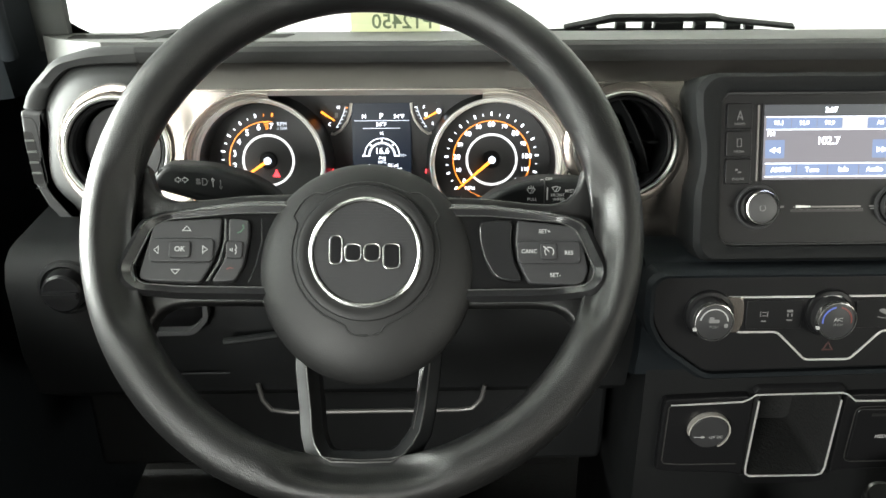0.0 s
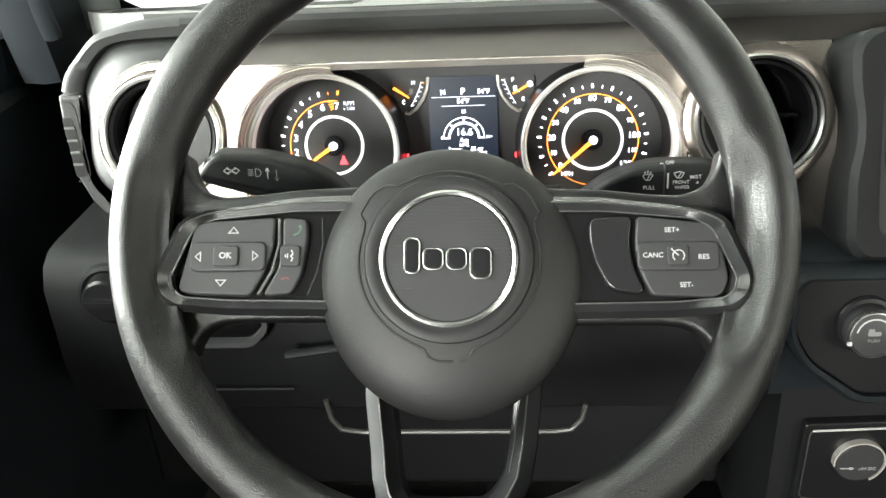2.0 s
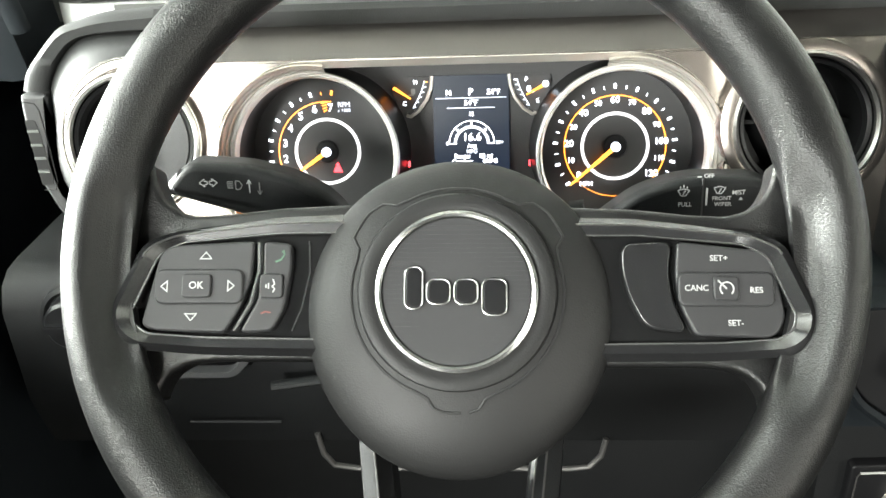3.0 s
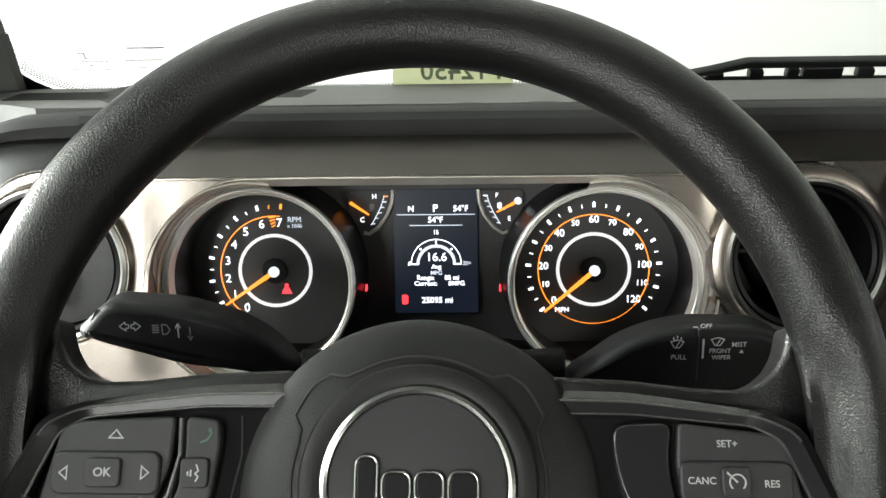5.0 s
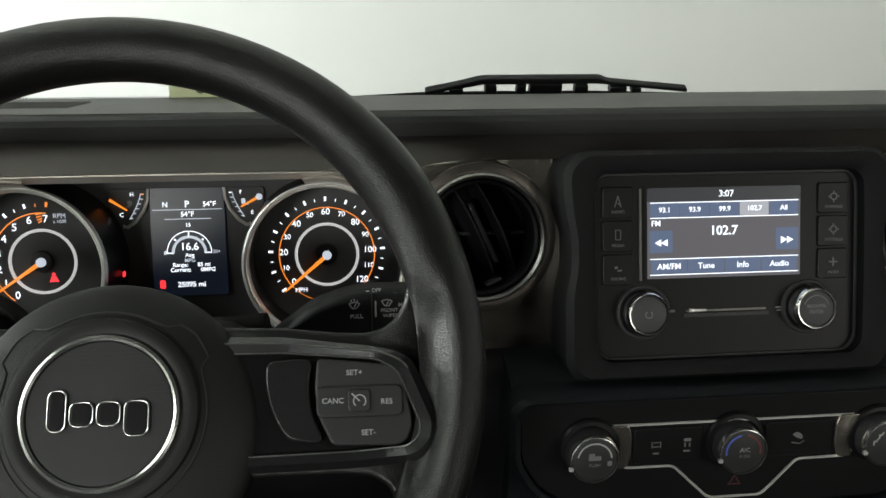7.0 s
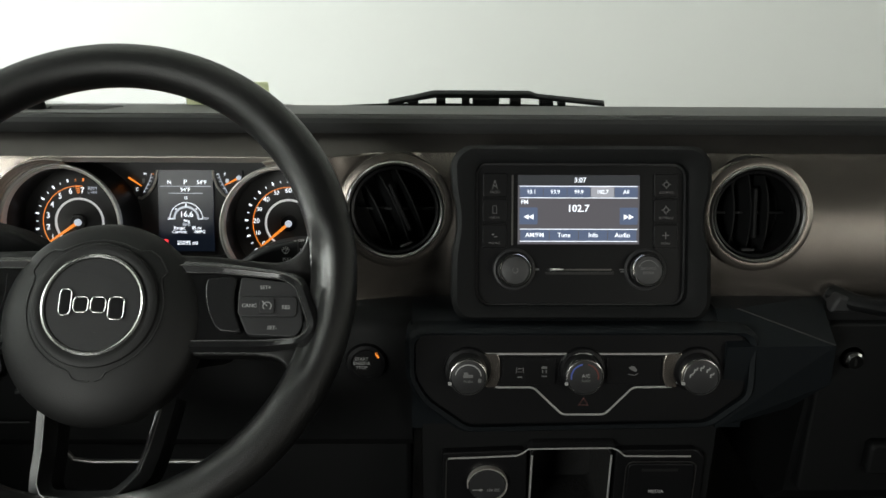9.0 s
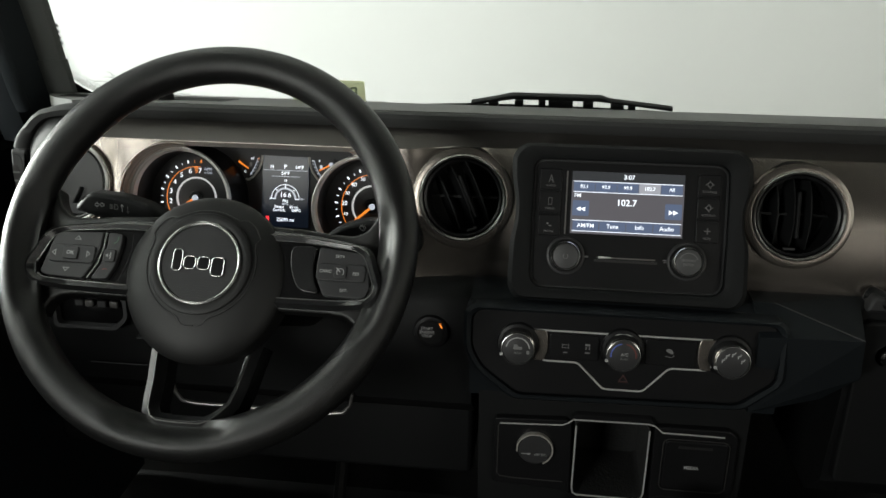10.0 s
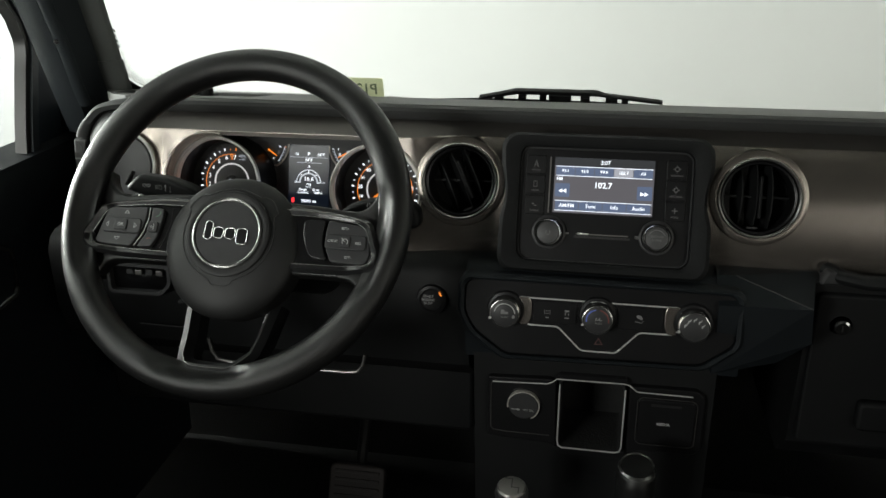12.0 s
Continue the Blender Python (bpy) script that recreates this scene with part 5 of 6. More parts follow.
part("slot_tip", prism([(-0.0260, -0.0262), (-0.0140, -0.0268), (-0.0140, -0.0280), (-0.0260, -0.0286)], 0.0010, 0.0020), BRIGHT, RAD, "bright slot tip")
part("slot_shadow", box(-0.030, 0.031, -0.0320, -0.0296, 0.0, 0.0010, 0.0003), FRIT, RAD)
bars([(-0.0385, -0.0275, 0.006, 0.0018), (0.0400, -0.0275, 0.008, 0.0012), (0.0400, -0.0295, 0.006, 0.0010)], 0.0, DIMPRINT, RAD)

# ---- climate panel ----
HV = thing("climate_panel", pose(0.3720, 0.1030, 1.0930, 90 - 10), "black climate control panel with three round knobs and a silver outline", "climate panel")
HO = [(-0.140, 0.0345), (0.140, 0.0345), (0.1475, 0.0270), (0.1470, -0.0215), (0.1130, -0.0470), (-0.1000, -0.0510), (-0.1360, -0.0250), (-0.1475, -0.0050), (-0.1475, 0.0270)]
part("panel", prism(rounded(HO, 0.008), -0.03, 0.002, 0.002), GLOSS, HV)
hs = rounded(HO, 0.008)
hb = rounded([(x * 1.05, (y + 0.008) * 1.13 - 0.008) for x, y in HO], 0.01)
bm = bmesh.new()
vs = [[bm.verts.new((x, y, z)) for x, y in pts] for pts, z in ((hb, -0.035), (hb, 0.004), ([(a[0] * 0.5 + b[0] * 0.5, a[1] * 0.5 + b[1] * 0.5) for a, b in zip(hb, hs)], 0.0085), (hs, 0.006), (hs, -0.01))]
for a in range(4):
    for i in range(len(hs)):
        bm.faces.new((vs[a][i - 1], vs[a][i], vs[a + 1][i], vs[a + 1][i - 1]))
bmesh.ops.recalc_face_normals(bm, faces=bm.faces)
part("panel_frame", bm, NAVY, HV, "blue-black raised frame")
TR = [(-0.088, 0.0165), (0.088, 0.0165), (0.090, 0.0), (0.083, -0.0140), (0.046, -0.0145), (0.022, -0.0400), (-0.016, -0.0400), (-0.042, -0.0145), (-0.076, -0.0145), (-0.084, -0.0060)]
part("trim_line", sweep([(x, y, 0.0030) for x, y in rounded(TR, 0.004, 4)], 0.0010, 6, closed=True), BRIGHT, HV, "thin silver outline")
for s in (-1, 1):
    part("silver_wing", prism(rounded([(s * 0.093, 0.0172), (s * 0.074, 0.0172), (s * 0.0715, 0.0100), (s * 0.0715, -0.0050), (s * 0.075, -0.0145), (s * 0.086, -0.0145), (s * 0.081, 0.0)], 0.003), 0.001, 0.0044, 0.0010), SILVER, HV, "satin silver accent")
for x0, x1 in ((-0.070, -0.022), (0.022, 0.070)):
    part("switch_bank", prism(rrect((x0 + x1) / 2, 0.0010, x1 - x0, 0.0255, 0.003), 0.001, 0.0034, 0.0008), GLOSS, HV)
bars([(-0.0545, 0.003, 0.0042, 0.0006), (-0.0545, 0.0000, 0.0042, 0.0006), (-0.0575, 0.0015, 0.0006, 0.0050), (-0.0515, 0.0015, 0.0006, 0.0050), (-0.0545, -0.0048, 0.0042, 0.0012)], 0.0034, DIMPRINT, HV)
bars([(-0.0330, 0.0040, 0.0050, 0.0022), (-0.0345, 0.0005, 0.0010, 0.0030), (-0.0312, 0.0005, 0.0010, 0.0030), (-0.0330, -0.0040, 0.0050, 0.0012)], 0.0034, DIMPRINT, HV)
bm = prism(rounded([(0.0415, 0.0042), (0.0440, 0.0056), (0.0470, 0.0046), (0.0490, 0.0020), (0.0480, 0.0000), (0.0445, 0.0014), (0.0420, 0.0030)], 0.0006, 2), 0.0034, 0.0036)
stroke((0.0410, -0.0020), (0.0470, -0.0032), 0.0007, 0.0034, 0.0036, bm)
stroke((0.0470, -0.0032), (0.0500, -0.0010), 0.0006, 0.0034, 0.0036, bm)
part("printed_mark", bm, DIMPRINT, HV, smooth=False)
part("hazard_mark", band([(-0.0020, -0.0320), (0.0080, -0.0320), (0.0030, -0.0240)], [(-0.0002, -0.0310), (0.0062, -0.0310), (0.0030, -0.0258)], 0.002, 0.0023), DARKRED, HV, smooth=False)
for i, x in enumerate((-0.1005, 0.0005, 0.1020)):
    k = part("knob", lathe([(0.0, 0.0170), (0.0140, 0.0170), (0.0150, 0.0165), (0.0163, 0.0140), (0.0172, 0.0020)], 48, x, 0.0), BUTTON, HV, "black round knob")
    part("knob_ring", lathe([(0.0153, 0.0168), (0.0155, 0.0180), (0.0161, 0.0178), (0.0167, 0.0160), (0.0168, 0.0140)], 56, x, 0.0), BADGEMETAL, k, "thin chrome ring")
    part("knob_skirt", lathe([(0.0168, 0.0060), (0.0195, 0.0055), (0.0208, 0.0040), (0.0212, 0.0)], 48, x, 0.002), GLOSS, HV)
    part("pointer", prism(rrect(x - 0.0158, -0.0055, 0.0030, 0.0024, 0.0006), 0.0165, 0.0186), PRINT, k)
    if i == 0:
        part("printed_mark", arc_band(x, 0.0, 0.0108, 0.0118, 5, 170, 0.0170, 0.0172, 28), PRINT, k, smooth=False)
        bars([(x, 0.0010, 0.0085, 0.0030), (x - 0.002, 0.0035, 0.0040, 0.0020), (x + 0.0100, -0.0030, 0.0030, 0.0036)], 0.0170, DIMPRINT, k)
        text("PUSH", 0.0032, DIMPRINT, k, x, -0.0040, 0.0171)
    elif i == 1:
        part("cold_arc", arc_band(x, 0.0, 0.0112, 0.0124, 100, 190, 0.0170, 0.0172, 20), BLUEPRINT, k, smooth=False)
        part("warm_arc", arc_band(x, 0.0, 0.0112, 0.0124, -10, 80, 0.0170, 0.0172, 20), REDPRINT, k, smooth=False)
        text("A/C", 0.0044, PRINT, k, x + 0.001, 0.0010, 0.0171)
        text("PUSH", 0.0032, DIMPRINT, k, x + 0.001, -0.0035, 0.0171)
    else:
        for a in (20, 55, 90, 125, 160):
            px, py = x + 0.0095 * math.cos(radians(a)), 0.0095 * math.sin(radians(a)) - 0.001
            bars([(px, py, 0.0030, 0.0010), (px - 0.001, py - 0.0015, 0.0010, 0.0026), (px + 0.0014, py + 0.0014, 0.0014, 0.0010)], 0.0170, PRINT, k)

# ---- socket and media panel ----
MP = thing("media_panel", pose(0.3720, 0.1150, 0.9600, 90), "black panel with a power socket, open cubby and media door", "media panel")
CUB = rrect(-0.0005, -0.0045, 0.0740, 0.0900, 0.006, 4)
part("cubby", band(rrect(-0.0005, -0.0045, 0.0760, 0.0920, 0.006, 4), CUB, -0.085, -0.001), CARPET, MP, "deep open cubby")
part("cubby_back", prism(CUB, -0.088, -0.085), CARPET, MP)
part("plate_left", prism(rounded([(-0.122, 0.038), (-0.047, 0.041), (-0.042, 0.036), (-0.040, -0.052), (-0.050, -0.047), (-0.122, -0.043)], 0.004), -0.03, 0.0, 0.0015), GLOSS, MP)
part("plate_right", prism(rounded([(0.0415, 0.040), (0.053, 0.041), (0.117, 0.0415), (0.126, 0.033), (0.127, -0.036), (0.119, -0.044), (0.052, -0.045), (0.043, -0.050)], 0.004), -0.03, 0.0, 0.0015), GLOSS, MP)
part("plate_top", prism(rounded([(-0.043, 0.0425), (0.041, 0.0425), (0.038, 0.0490), (-0.038, 0.0485)], 0.002), -0.03, 0.0), GLOSS, MP)
part("plate_bottom", prism(rounded([(-0.041, -0.0500), (0.042, -0.0500), (0.040, -0.0600), (-0.036, -0.0600)], 0.002), -0.03, 0.0), GLOSS, MP)
part("top_line", sweep([(x, y, 0.001) for x, y in ((-0.1160, 0.0325), (-0.0520, 0.0355), (-0.0460, 0.0385), (-0.0410, 0.0430), (0.0360, 0.0440), (0.0420, 0.0420), (0.0500, 0.0350), (0.1120, 0.0345))], 0.0009, 6), BRIGHT, MP, "thin silver line")
part("cubby_edge", sweep([(x, y, 0.0012) for x, y in ((-0.0375, 0.0360), (-0.0380, -0.0400), (-0.0370, -0.0470), (-0.0330, -0.0500), (0.0300, -0.0500), (0.0350, -0.0480), (0.0368, -0.0420), (0.0372, 0.0360))], 0.0010, 6), BRIGHT, MP, "bright cubby edge")
part("socket_line", sweep([(x, y, 0.001) for x, y in ((-0.1160, 0.0325), (-0.1178, 0.0290), (-0.1178, -0.0300), (-0.1150, -0.0335), (-0.1000, -0.0350), (-0.0480, -0.0350))], 0.0006, 6), SATIN, MP)
SOC = part("socket_cap", lathe([(0.0, 0.006), (0.0165, 0.0055), (0.0178, 0.004), (0.0180, 0.0)], 40, -0.0790, 0.0050), BUTTON, MP, "round power socket cap")
part("socket_ring", arc_band(-0.0790, 0.0050, 0.0180, 0.0192, -60, 190, 0.0, 0.0055, 40), LIPSILVER, SOC)
text("12V DC", 0.0040, PRINT, SOC, -0.0730, 0.0000, 0.0058)
bars([(-0.0880, 0.0002, 0.0100, 0.0008), (-0.0850, 0.0002, 0.0030, 0.0024)], 0.0057, PRINT, SOC)
DOOR = part("media_door", prism(rrect(0.0850, -0.0020, 0.0640, 0.0600, 0.006), 0.0, 0.0035, 0.0015), GLOSS, MP, "hinged media door")
part("door_slot", box(0.067, 0.101, 0.0195, 0.0225, 0.002, 0.0039), FRIT, DOOR)
text("MEDIA", 0.0050, PRINT, DOOR, 0.0820, -0.0035, 0.0036, bold=0.0001)
part("door_edge", sweep([(x, y, 0.0022) for x, y in rrect(0.0850, -0.0020, 0.0665, 0.0625, 0.007)], 0.0005, 6, closed=True), SATIN, DOOR)

# ---- start button, light switch, low switches ----
SB = thing("start_button", pose(0.1800, 0.1370, 1.0830, 90 - 6), "round black engine start button with an orange lamp", "button")
part("cap", lathe([(0.0, 0.004), (0.0125, 0.0042), (0.0140, 0.0055), (0.0175, 0.0050), (0.0190, 0.0)], 40), GLOSS, SB)
for w, y in (("START", 0.0042), ("ENGINE", 0.0), ("STOP", -0.0042)):
    text(w, 0.0044, PRINT, SB, -0.004, y, 0.0044)
part("lamp", prism(rrect(0, 0, 0.0024, 0.0062, 0.001), 0.0, 0.0012), LIT_ORANGE, SB, "lit orange lamp", m=pose(0.0105, 0.0085, 0.0042, 0, 0, 30))
LS = thing("light_switch", pose(-0.2650, 0.1370, 1.1080, 90 - 4), "round black headlamp switch on the lower dash", "switch")
part("bezel", lathe([(0.0190, 0.004), (0.0210, 0.0055), (0.0240, 0.004), (0.0250, 0.0)], 40), BLACK, LS)
part("knob", lathe([(0.0, 0.016), (0.0150, 0.016), (0.0170, 0.014), (0.0182, 0.0)], 40), GLOSS, LS)
part("grip_bar", box(-0.015, 0.015, -0.003, 0.003, 0.014, 0.021, 0.001), GLOSS, LS)
DM = thing("dimmer_switch_panel", pose(-0.1880, 0.1360, 1.0830, 90 - 4), "recessed black dimmer panel with small toggles", "switch panel")
part("surround", band(rounded([(-0.045, 0.022), (0.040, 0.022), (0.040, -0.004), (0.026, -0.018), (-0.045, -0.018)], 0.006), rounded([(-0.041, 0.018), (0.036, 0.018), (0.036, -0.002), (0.024, -0.014), (-0.041, -0.014)], 0.005), 0.0, 0.010), RUBBER, DM)
part("recess", prism([(-0.041, 0.018), (0.036, 0.018), (0.036, -0.014), (-0.041, -0.014)], -0.001, 0.0006), GLOSS, DM)
for k, x in enumerate((-0.016, -0.004, 0.010, 0.024)):
    part("toggle", prism(rrect(x, 0.010, 0.010, 0.008, 0.002), 0.0, 0.006 + 0.001 * (k % 2), 0.0015), SATIN if k % 2 else RUBBER, DM)

# ---- pedals, console and levers ----
PD = thing("brake_pedal", pose(0.012, 0.330, 0.645, 65), "worn rubber brake pedal under the dashboard", "pedal")
part("pad", prism(rrect(0, 0, 0.092, 0.075, 0.012), 0, 0.012, 0.004), METALPAD, PD)
for k in range(5):
    part("tread", prism(rrect(0, -0.026 + 0.013 * k, 0.074, 0.005, 0.002), 0.011, 0.0145, 0.001), METALPAD, PD)
part("arm", sweep([(0, 0.0, -0.002), (0.0, 0.12, -0.02), (0.0, 0.26, 0.02)], 0.009, 8), BLACK, PD)
TN = thing("console", pose(0, 0, 0), "black centre console under the stack", "console")
part("tunnel", prism(rounded([(0.235, 0.53), (0.512, 0.53), (0.500, 0.80), (0.245, 0.80)], 0.02), 0, 1.0, 0.01), BLACK, TN, m=pose(0, 0.13, 0, 90))
part("shift_plate", box(0.262, 0.486, -0.16, 0.10, 0.80, 0.806, 0.003), GLOSS, TN)
LV = thing("transfer_lever", pose(0.2920, 0.027, 0.812), "transfer lever with a domed knob showing a shift pattern", "lever")
part("shaft", sweep([(0, 0.01, 0), (0, 0.0, 0.085)], 0.007, 10), BLACK, LV)
KN = part("knob", lathe([(0.0, 0.118), (0.010, 0.1175), (0.0168, 0.115), (0.0185, 0.108), (0.0170, 0.094), (0.0120, 0.080), (0.0090, 0.070)], 32), BUTTON, LV, "grey domed knob", m=pose(0, 0, 0, 10))
part("cap", lathe([(0.0, 0.1192), (0.0140, 0.1186), (0.0158, 0.1165)], 32), SATIN, KN, "pale pattern cap")
bars([(0.0, 0.004, 0.0012, 0.014), (0.004, -0.002, 0.009, 0.0012), (0.008, -0.006, 0.0012, 0.008), (-0.004, 0.010, 0.008, 0.0012)], 0.1190, FRIT, KN)
GS = thing("gear_selector", pose(0.4240, 0.032, 0.800), "black gear selector with a rounded grip", "lever")
part("shaft", sweep([(0, 0.01, 0), (0, 0.0, 0.06)], 0.010, 10), BLACK, GS)
bm = bmesh.new()
rows = []
for z, w, d in ((0.04, 0.013, 0.013), (0.06, 0.018, 0.019), (0.10, 0.0205, 0.024), (0.135, 0.0215, 0.026), (0.148, 0.0205, 0.025), (0.153, 0.0160, 0.021)):
    rows.append([bm.verts.new((w * math.cos(a), d * math.sin(a), z)) for a in (2 * math.pi * i / 28 for i in range(28))])
for a, b in zip(rows, rows[1:]):
    for j in range(28):
        bm.faces.new((a[j - 1], a[j], b[j], b[j - 1]))
bm.faces.new(rows[-1])
bmesh.ops.recalc_face_normals(bm, faces=bm.faces)
part("grip", bm, LEATHER, GS)
part("grip_ring", lathe([(0.0165, 0.1525), (0.0185, 0.1540), (0.0200, 0.1515)], 32), TRIM, GS, "thin bright ring", m=Matrix.Diagonal((1, 1.25, 1, 1)))

# ---- windscreen, pillar, door ----
WS_LEAN = math.degrees(math.atan(0.70))
WS = thing("windscreen", pose(0.37, 0.42, 1.26, 90 + WS_LEAN), "clear windscreen with a dotted black border", "windscreen", kind="structure")
part("pane", prism(rounded([(-0.715, -0.012), (0.715, -0.012), (0.66, 0.56), (-0.66, 0.56)], 0.05, 8), -0.005, 0.0), GLASS, WS, "clear glass pane").visible_shadow = False
# dotted border, fading inwards
def border(s):
    """The glass edge from the middle of the foot to the pillar: place and inward normal at s metres along it."""
    if s < 0.80:
        return Vector((0.15 - s, -0.005)), Vector((0, 1))
    if s < 0.80 + 0.055 * 1.45:
        a = (s - 0.80) / 0.055
        return Vector((-0.65 - 0.055 * math.sin(a), 0.050 - 0.055 * math.cos(a))), Vector((math.sin(a), math.cos(a)))
    p, n = border(0.80 + 0.055 * 1.4499)
    return p + Vector((0.12, 0.9928)) * (s - 0.80 - 0.055 * 1.45), n


bm = bmesh.new()
for row in range(8):
    r = 0.0011 * (1 - row * 0.09)
    for k in range(430):
        at = 0.44 + 0.0026 * (k + 0.5 * (row % 2))
        if row > 2 + max(0, at - 0.68) * 60 or at > 1.15:
            continue
        q, n = border(at)
        q = q + n * row * 0.0025
        prism(circle(q.x, q.y, r, 6), 0.0006, 0.0008, bm=bm)
DOTS = part("dotted_border", bm, FRIT, WS, smooth=False)
DOTS["kind"] = "stuff"
arc = [border(0.76 + 0.012 * k)[0] - border(0.76 + 0.012 * k)[1] * 0.006 for k in range(9)]
part("solid_border", prism([(-0.735, -0.03), (-0.61, -0.03)] + [(p.x, p.y) for p in arc] + [(-0.735, arc[-1].y)], 0.0004, 0.0010), FRIT, WS, smooth=False)
part("foot_border", prism([(-0.60, -0.03), (0.735, -0.03), (0.735, -0.006), (-0.60, -0.006)], 0.0004, 0.0010), FRIT, WS, smooth=False)
# etched maker's data as rows of short plain bars
rng = random.Random(4)
marks = [(-0.6455, 0.0387, 0.0072, 0.0009), (-0.6438, 0.0362, 0.0010, 0.0042), (-0.6427, 0.0335, 0.0056, 0.0009), (-0.6420, 0.0258, 0.0036, 0.0012)]
for x0, x1, y, h in ((-0.6560, -0.6292, 0.0297, 0.0014), (-0.6480, -0.6280, 0.0205, 0.0014), (-0.6745, -0.6526, 0.0214, 0.0011), (-0.6265, -0.6150, 0.0278, 0.0011), (-0.6085, -0.5800, 0.0440, 0.0024),
                     (-0.6150, -0.5850, 0.0385, 0.0012), (-0.6055, -0.5955, 0.0350, 0.0011), (-0.6140, -0.5850, 0.0308, 0.0018), (-0.6150, -0.5980, 0.0265, 0.0012), (-0.6150, -0.6015, 0.0222, 0.0013)):
    x = x0
    while x < x1:
        w = rng.uniform(0.0008, 0.0020)
        marks.append((x + w / 2, y, w, h * rng.uniform(0.75, 1.0)))
        x += w + rng.uniform(0.0003, 0.0007)
bars(marks, 0.0006, HAZE, WS, "etched_mark")
part("etched_ring", arc_band(-0.6231, 0.0355, 0.0047, 0.0052, 0, 360, 0.0006, 0.0008, 24), HAZE, WS, smooth=False)
bars([(-0.6250, 0.0355, 0.0006, 0.0044), (-0.6231, 0.0355, 0.0006, 0.0044), (-0.6212, 0.0355, 0.0006, 0.0044)], 0.0006, HAZE, WS, "etched_mark")
# small dark logo shape on the glass edge
bm = bmesh.new()
for y, w in ((0.088, 0.0075), (0.098, 0.0055), (0.107, 0.0055), (0.117, 0.0075)):
    prism(rrect(-0.6885 + (y - 0.088) * 0.24, y, w * 0.8, 0.0062, 0.0022, 3), 0.0006, 0.0008, bm=bm)
part("etched_logo", bm, HAZE, WS, smooth=False)

TAG = thing("paper_tag", pose(0.0090, 0.4155, 1.2615, 90 + 12), "yellow-green paper stock tag behind the windscreen", "paper tag")
part("sheet", prism(rrect(0.0, 0.0070, 0.0950, 0.0380, 0.0012, 2), -0.0006, 0.0), PAPER, TAG)
text("P12450", 0.0225, INK, TAG, 0.0065, 0.0090, 0.0003, mirror=True, wide=0.95, bold=0.0003)

WIPER = thing("windscreen_wiper", pose(0.2980, 0.4350, 1.2455, 90 + 20) @ Matrix.Diagonal((0.90, 0.80, 1, 1)), "black windscreen wiper parked at the foot of the glass", "wiper")
part("blade", sweep([(-0.238, 0.0085, 0), (-0.175, 0.0125, 0), (-0.12, 0.0155, 0), (-0.05, 0.0155, 0), (0.05, 0.0150, 0), (0.12, 0.0130, 0), (0.219, 0.0085, 0)], lambda t: 0.0016 + 0.0010 * math.sin(math.pi * t), 8), BLACK, WIPER)
part("bridge", prism(rounded([(-0.120, 0.020), (-0.085, 0.029), (-0.062, 0.036), (0.062, 0.036), (0.072, 0.031), (0.160, 0.020), (0.160, 0.0155), (0.060, 0.0285), (-0.060, 0.0285), (-0.120, 0.0155)], 0.003), -0.006, 0.002, 0.001), BLACK, WIPER)
for x, w in ((-0.052, 0.012), (-0.020, 0.010), (0.006, 0.034), (0.044, 0.014), (0.084, 0.018), (0.104, 0.010), (-0.088, 0.014)):
    part("claw", prism(rounded([(x - w / 2, 0.014), (x + w / 2, 0.014), (x + w / 2, 0.029 - abs(x) * 0.06), (x - w / 2, 0.029 - abs(x) * 0.06)], 0.002), -0.006, 0.003, 0.001), BLACK, WIPER)
part("arm", sweep([(-0.10, 0.000, -0.004), (0.0, 0.001, -0.004), (0.12, 0.001, -0.004), (0.27, -0.012, -0.004)], 0.0040, 8), BLACK, WIPER)

SEN = thing("dash_sensor", pose(-0.1700, 0.300, 1.2775), "small black sensor block on the dash top", "sensor")
part("base", box(-0.024, 0.024, -0.012, 0.012, -0.003, 0.003, 0.001), BLACK, SEN)
part("dome", lathe([(0.0, 0.0165), (0.006, 0.0158), (0.0090, 0.0125), (0.0098, 0.0)], 24, 0.013, 0.0), BLACK, SEN)
part("block", box(-0.018, 0.003, -0.008, 0.010, 0.002, 0.011, 0.002), TRIM, SEN)

PIL = thing("front_pillar", pose(0, 0, 0), "dark grey plastic trimmed front pillar by the driver", "pillar", kind="structure")


def loft(rows, closed=True):
    bm = bmesh.new()
    vs = [[bm.verts.new(p) for p in r] for r in rows]
    for a, b in zip(vs, vs[1:]):
        for j in range(0 if closed else 1, len(a)):
            bm.faces.new((a[j - 1], a[j], b[j], b[j - 1]))
    bm.faces.new(vs[0])
    bm.faces.new(vs[-1][::-1])
    bmesh.ops.recalc_face_normals(bm, faces=bm.faces)
    return bm


# the pillar follows the glass edge: lean back and slightly inwards going up
def pillar_row(z, grow=1.0):
    ex, ey = -0.3575 + 0.27 * (z - 1.25), 0.408 - 0.70 * (z - 1.25)
    return [(ex, ey + 0.010, z), (ex + 0.001, ey - 0.008, z), (ex - 0.014, ey - 0.034 * grow, z), (ex - 0.020, ey - 0.062 * grow, z), (ex - 0.034, ey - 0.068 * grow, z), (ex - 0.056, ey - 0.062 * grow, z),
            (ex - 0.072, ey - 0.038 * grow, z), (ex - 0.074, ey + 0.02, z)]


def seal_row(z, out=0.0):
    ex, ey = -0.3575 + 0.27 * (z - 1.25), 0.411 - 0.70 * (z - 1.25)
    return [(ex + 0.024 + out, ey + 0.004, z), (ex + 0.023 + out, ey - 0.006, z), (ex + 0.014, ey - 0.013 - out, z), (ex - 0.004, ey - 0.015 - out, z), (ex - 0.012, ey - 0.006, z)]


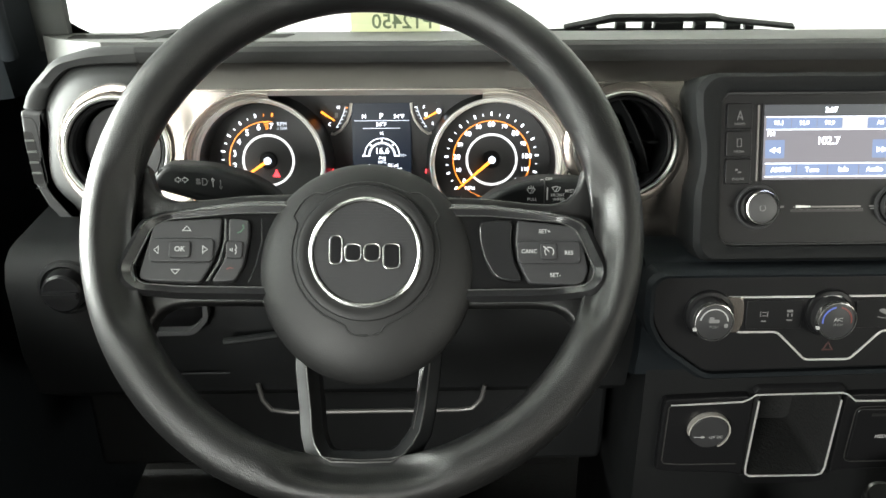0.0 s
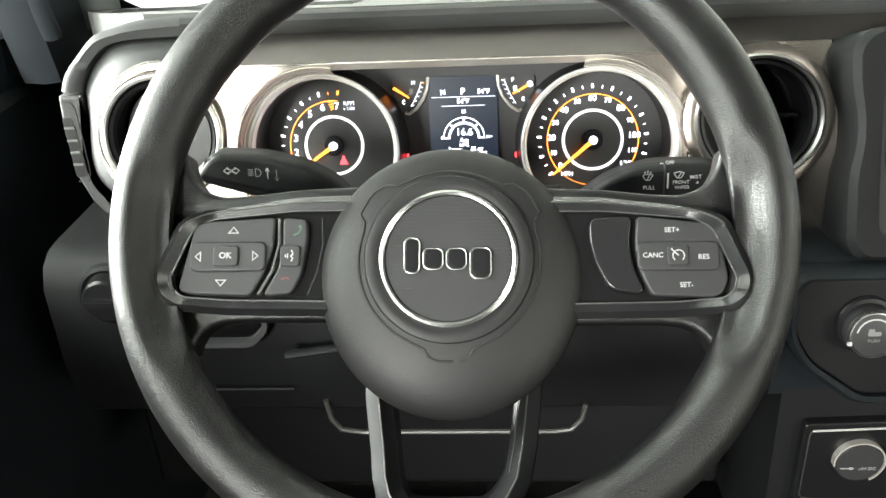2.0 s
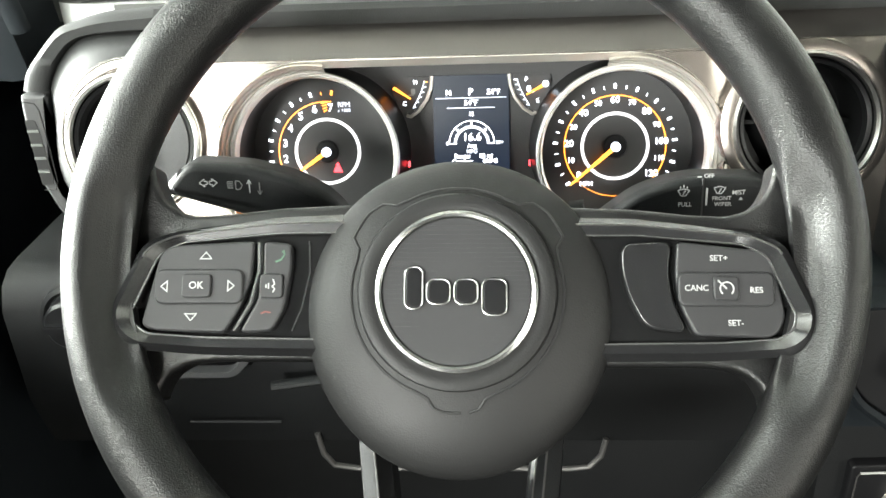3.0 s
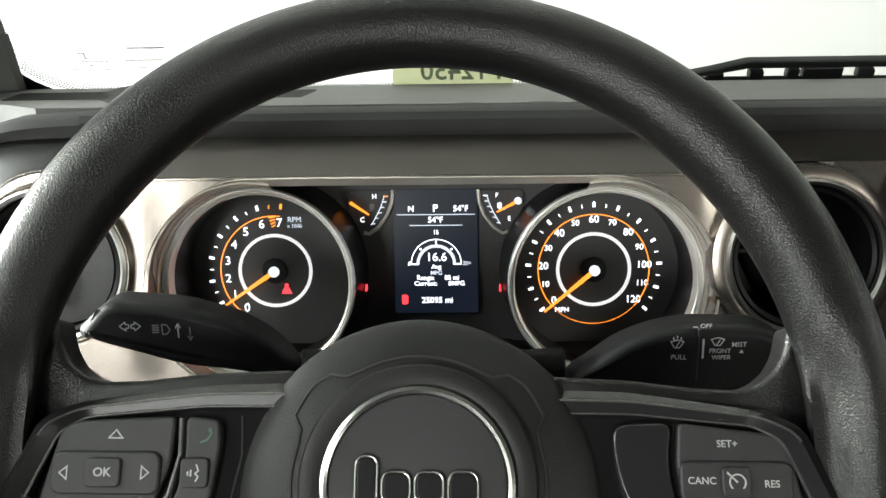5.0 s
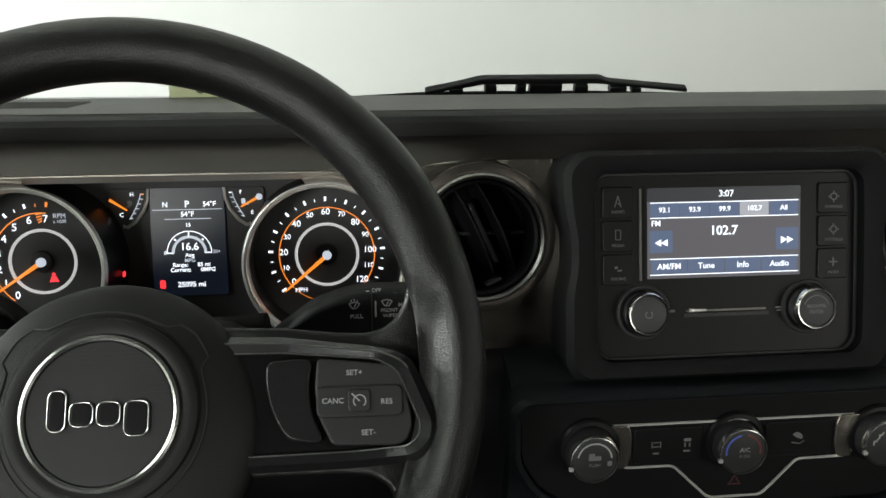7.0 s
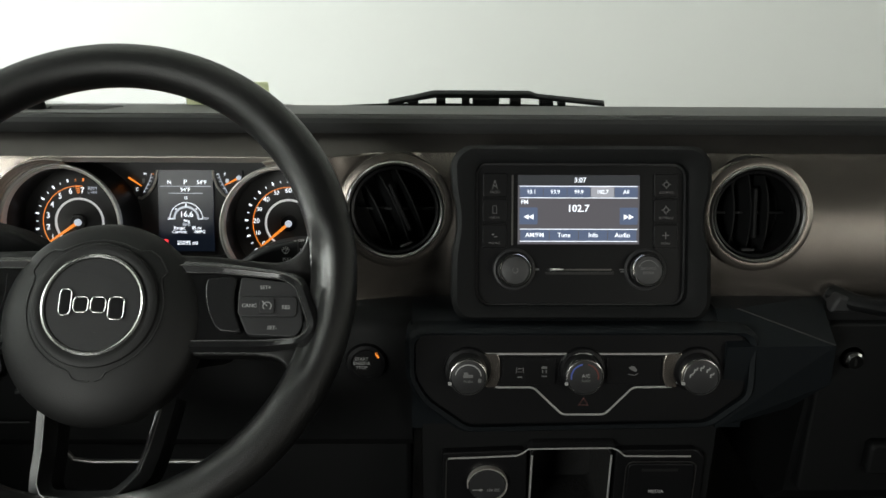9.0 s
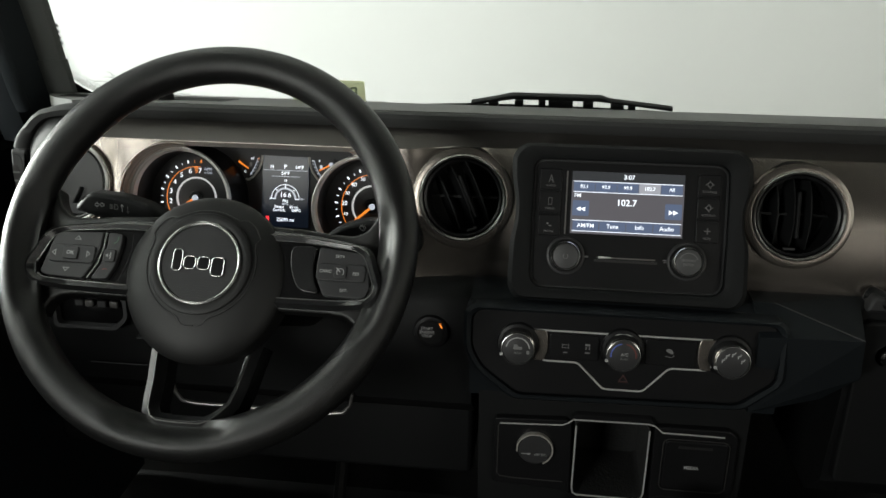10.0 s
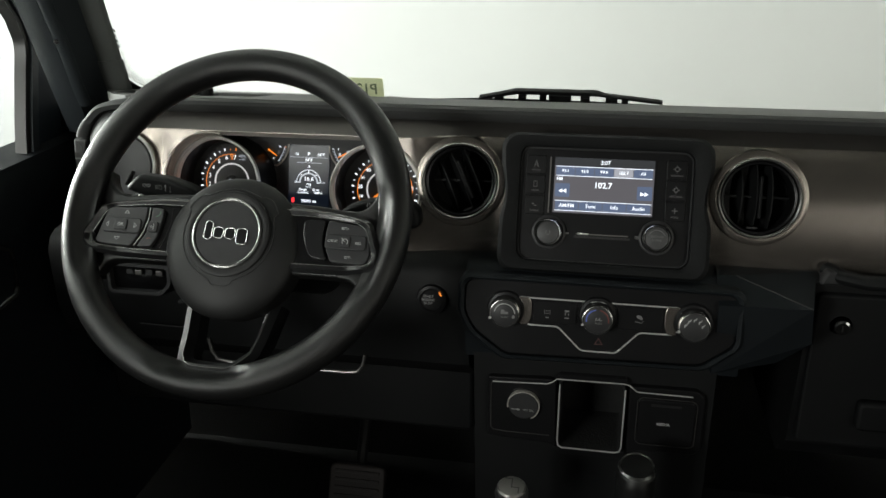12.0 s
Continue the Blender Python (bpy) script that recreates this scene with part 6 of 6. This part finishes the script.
part("trim", loft([pillar_row(z) for z in (1.20, 1.245, 1.30, 1.40, 1.55, 1.76)]), PILLAR, PIL, "dark blue-black pillar trim")
part("glass_seal", loft([seal_row(z) for z in (1.306, 1.36, 1.40, 1.55, 1.74)]), GREYTRIM, PIL, "grey trim strip along the glass")
part("foot_cover", loft([seal_row(z, 0.002) for z in (1.245, 1.27, 1.29, 1.312)]), GREYTRIM, PIL, "grey cover at the pillar's foot")
part("ridge", sweep([(-0.2990, 0.135, 1.55), (-0.3362, 0.2463, 1.4035), (-0.3451, 0.2757, 1.3615), (-0.3553, 0.3034, 1.3219), (-0.3684, 0.3327, 1.28), (-0.3741, 0.3525, 1.2517)], 0.0095, 12, flat=0.8), PILLAR, PIL, "raised grey ridge of the pillar trim")
part("bolt", lathe([(0, 0.0022), (0.0028, 0.0018), (0.0034, 0.0)], 16), TRIM, PIL, m=pose(-0.3400, 0.262, 1.353, 90, 0, 20))

DR = thing("driver_door", pose(0, 0, 0), "black driver's door panel below a bright window", "door")
# upper panel with a window opening, in the plane of the door
part("panel", loft([[(-0.50, y, 0.55), (-0.405, y, 0.55), (-0.395, y, 0.92), (-0.412, y, 1.10), (-0.418, y, 1.165), (-0.432, y, 1.186), (-0.50, y, 1.190)] for y in (-1.46, -0.6, 0.10, 0.30, 0.40, 0.57)]), NAVY, DR, "black moulded door panel")
FRAME = through_knots(((0.300, 1.165), (0.306, 1.190), (0.316, 1.230), (0.334, 1.290), (0.346, 1.332), (0.340, 1.360), (0.322, 1.395), (0.178, 1.610), (0.108, 1.72)), 3)
part("window_frame", loft([[(-0.466, y + 0.004, z), (-0.466, y + 0.024, z), (-0.446, y + 0.026, z), (-0.442, y + 0.006, z)] for y, z in FRAME]), PILLAR, DR, "dark grey window frame")
part("frame_seal", loft([[(-0.462, y - 0.007, z), (-0.462, y + 0.005, z), (-0.446, y + 0.005, z), (-0.446, y - 0.004, z)] for y, z in FRAME]), FRIT, DR)
part("quarter_panel", loft([[(-0.488, y + 0.052, z), (-0.488, 0.56, z), (-0.462, 0.56, z), (-0.458, y + 0.022, z)] for y, z in FRAME]), SHADEPANEL, DR)
part("pull_handle", sweep([(-0.404, 0.110, 1.108), (-0.400, 0.1514, 1.1042), (-0.398, 0.1668, 1.0953), (-0.398, 0.1718, 1.0805), (-0.398, 0.1677, 1.0410), (-0.398, 0.1605, 1.0316), (-0.400, 0.1391, 1.0286), (-0.404, 0.100, 1.020)], 0.0035, 8), TRIM, DR, "satin edged door pull")
part("rear_post", box(-0.49, -0.44, -0.62, -0.50, 1.17, 1.75), BLACK, DR)
part("window_pane", box(-0.476, -0.472, -0.50, 0.33, 1.18, 1.72), GLASS, DR, "clear door glass").visible_shadow = False
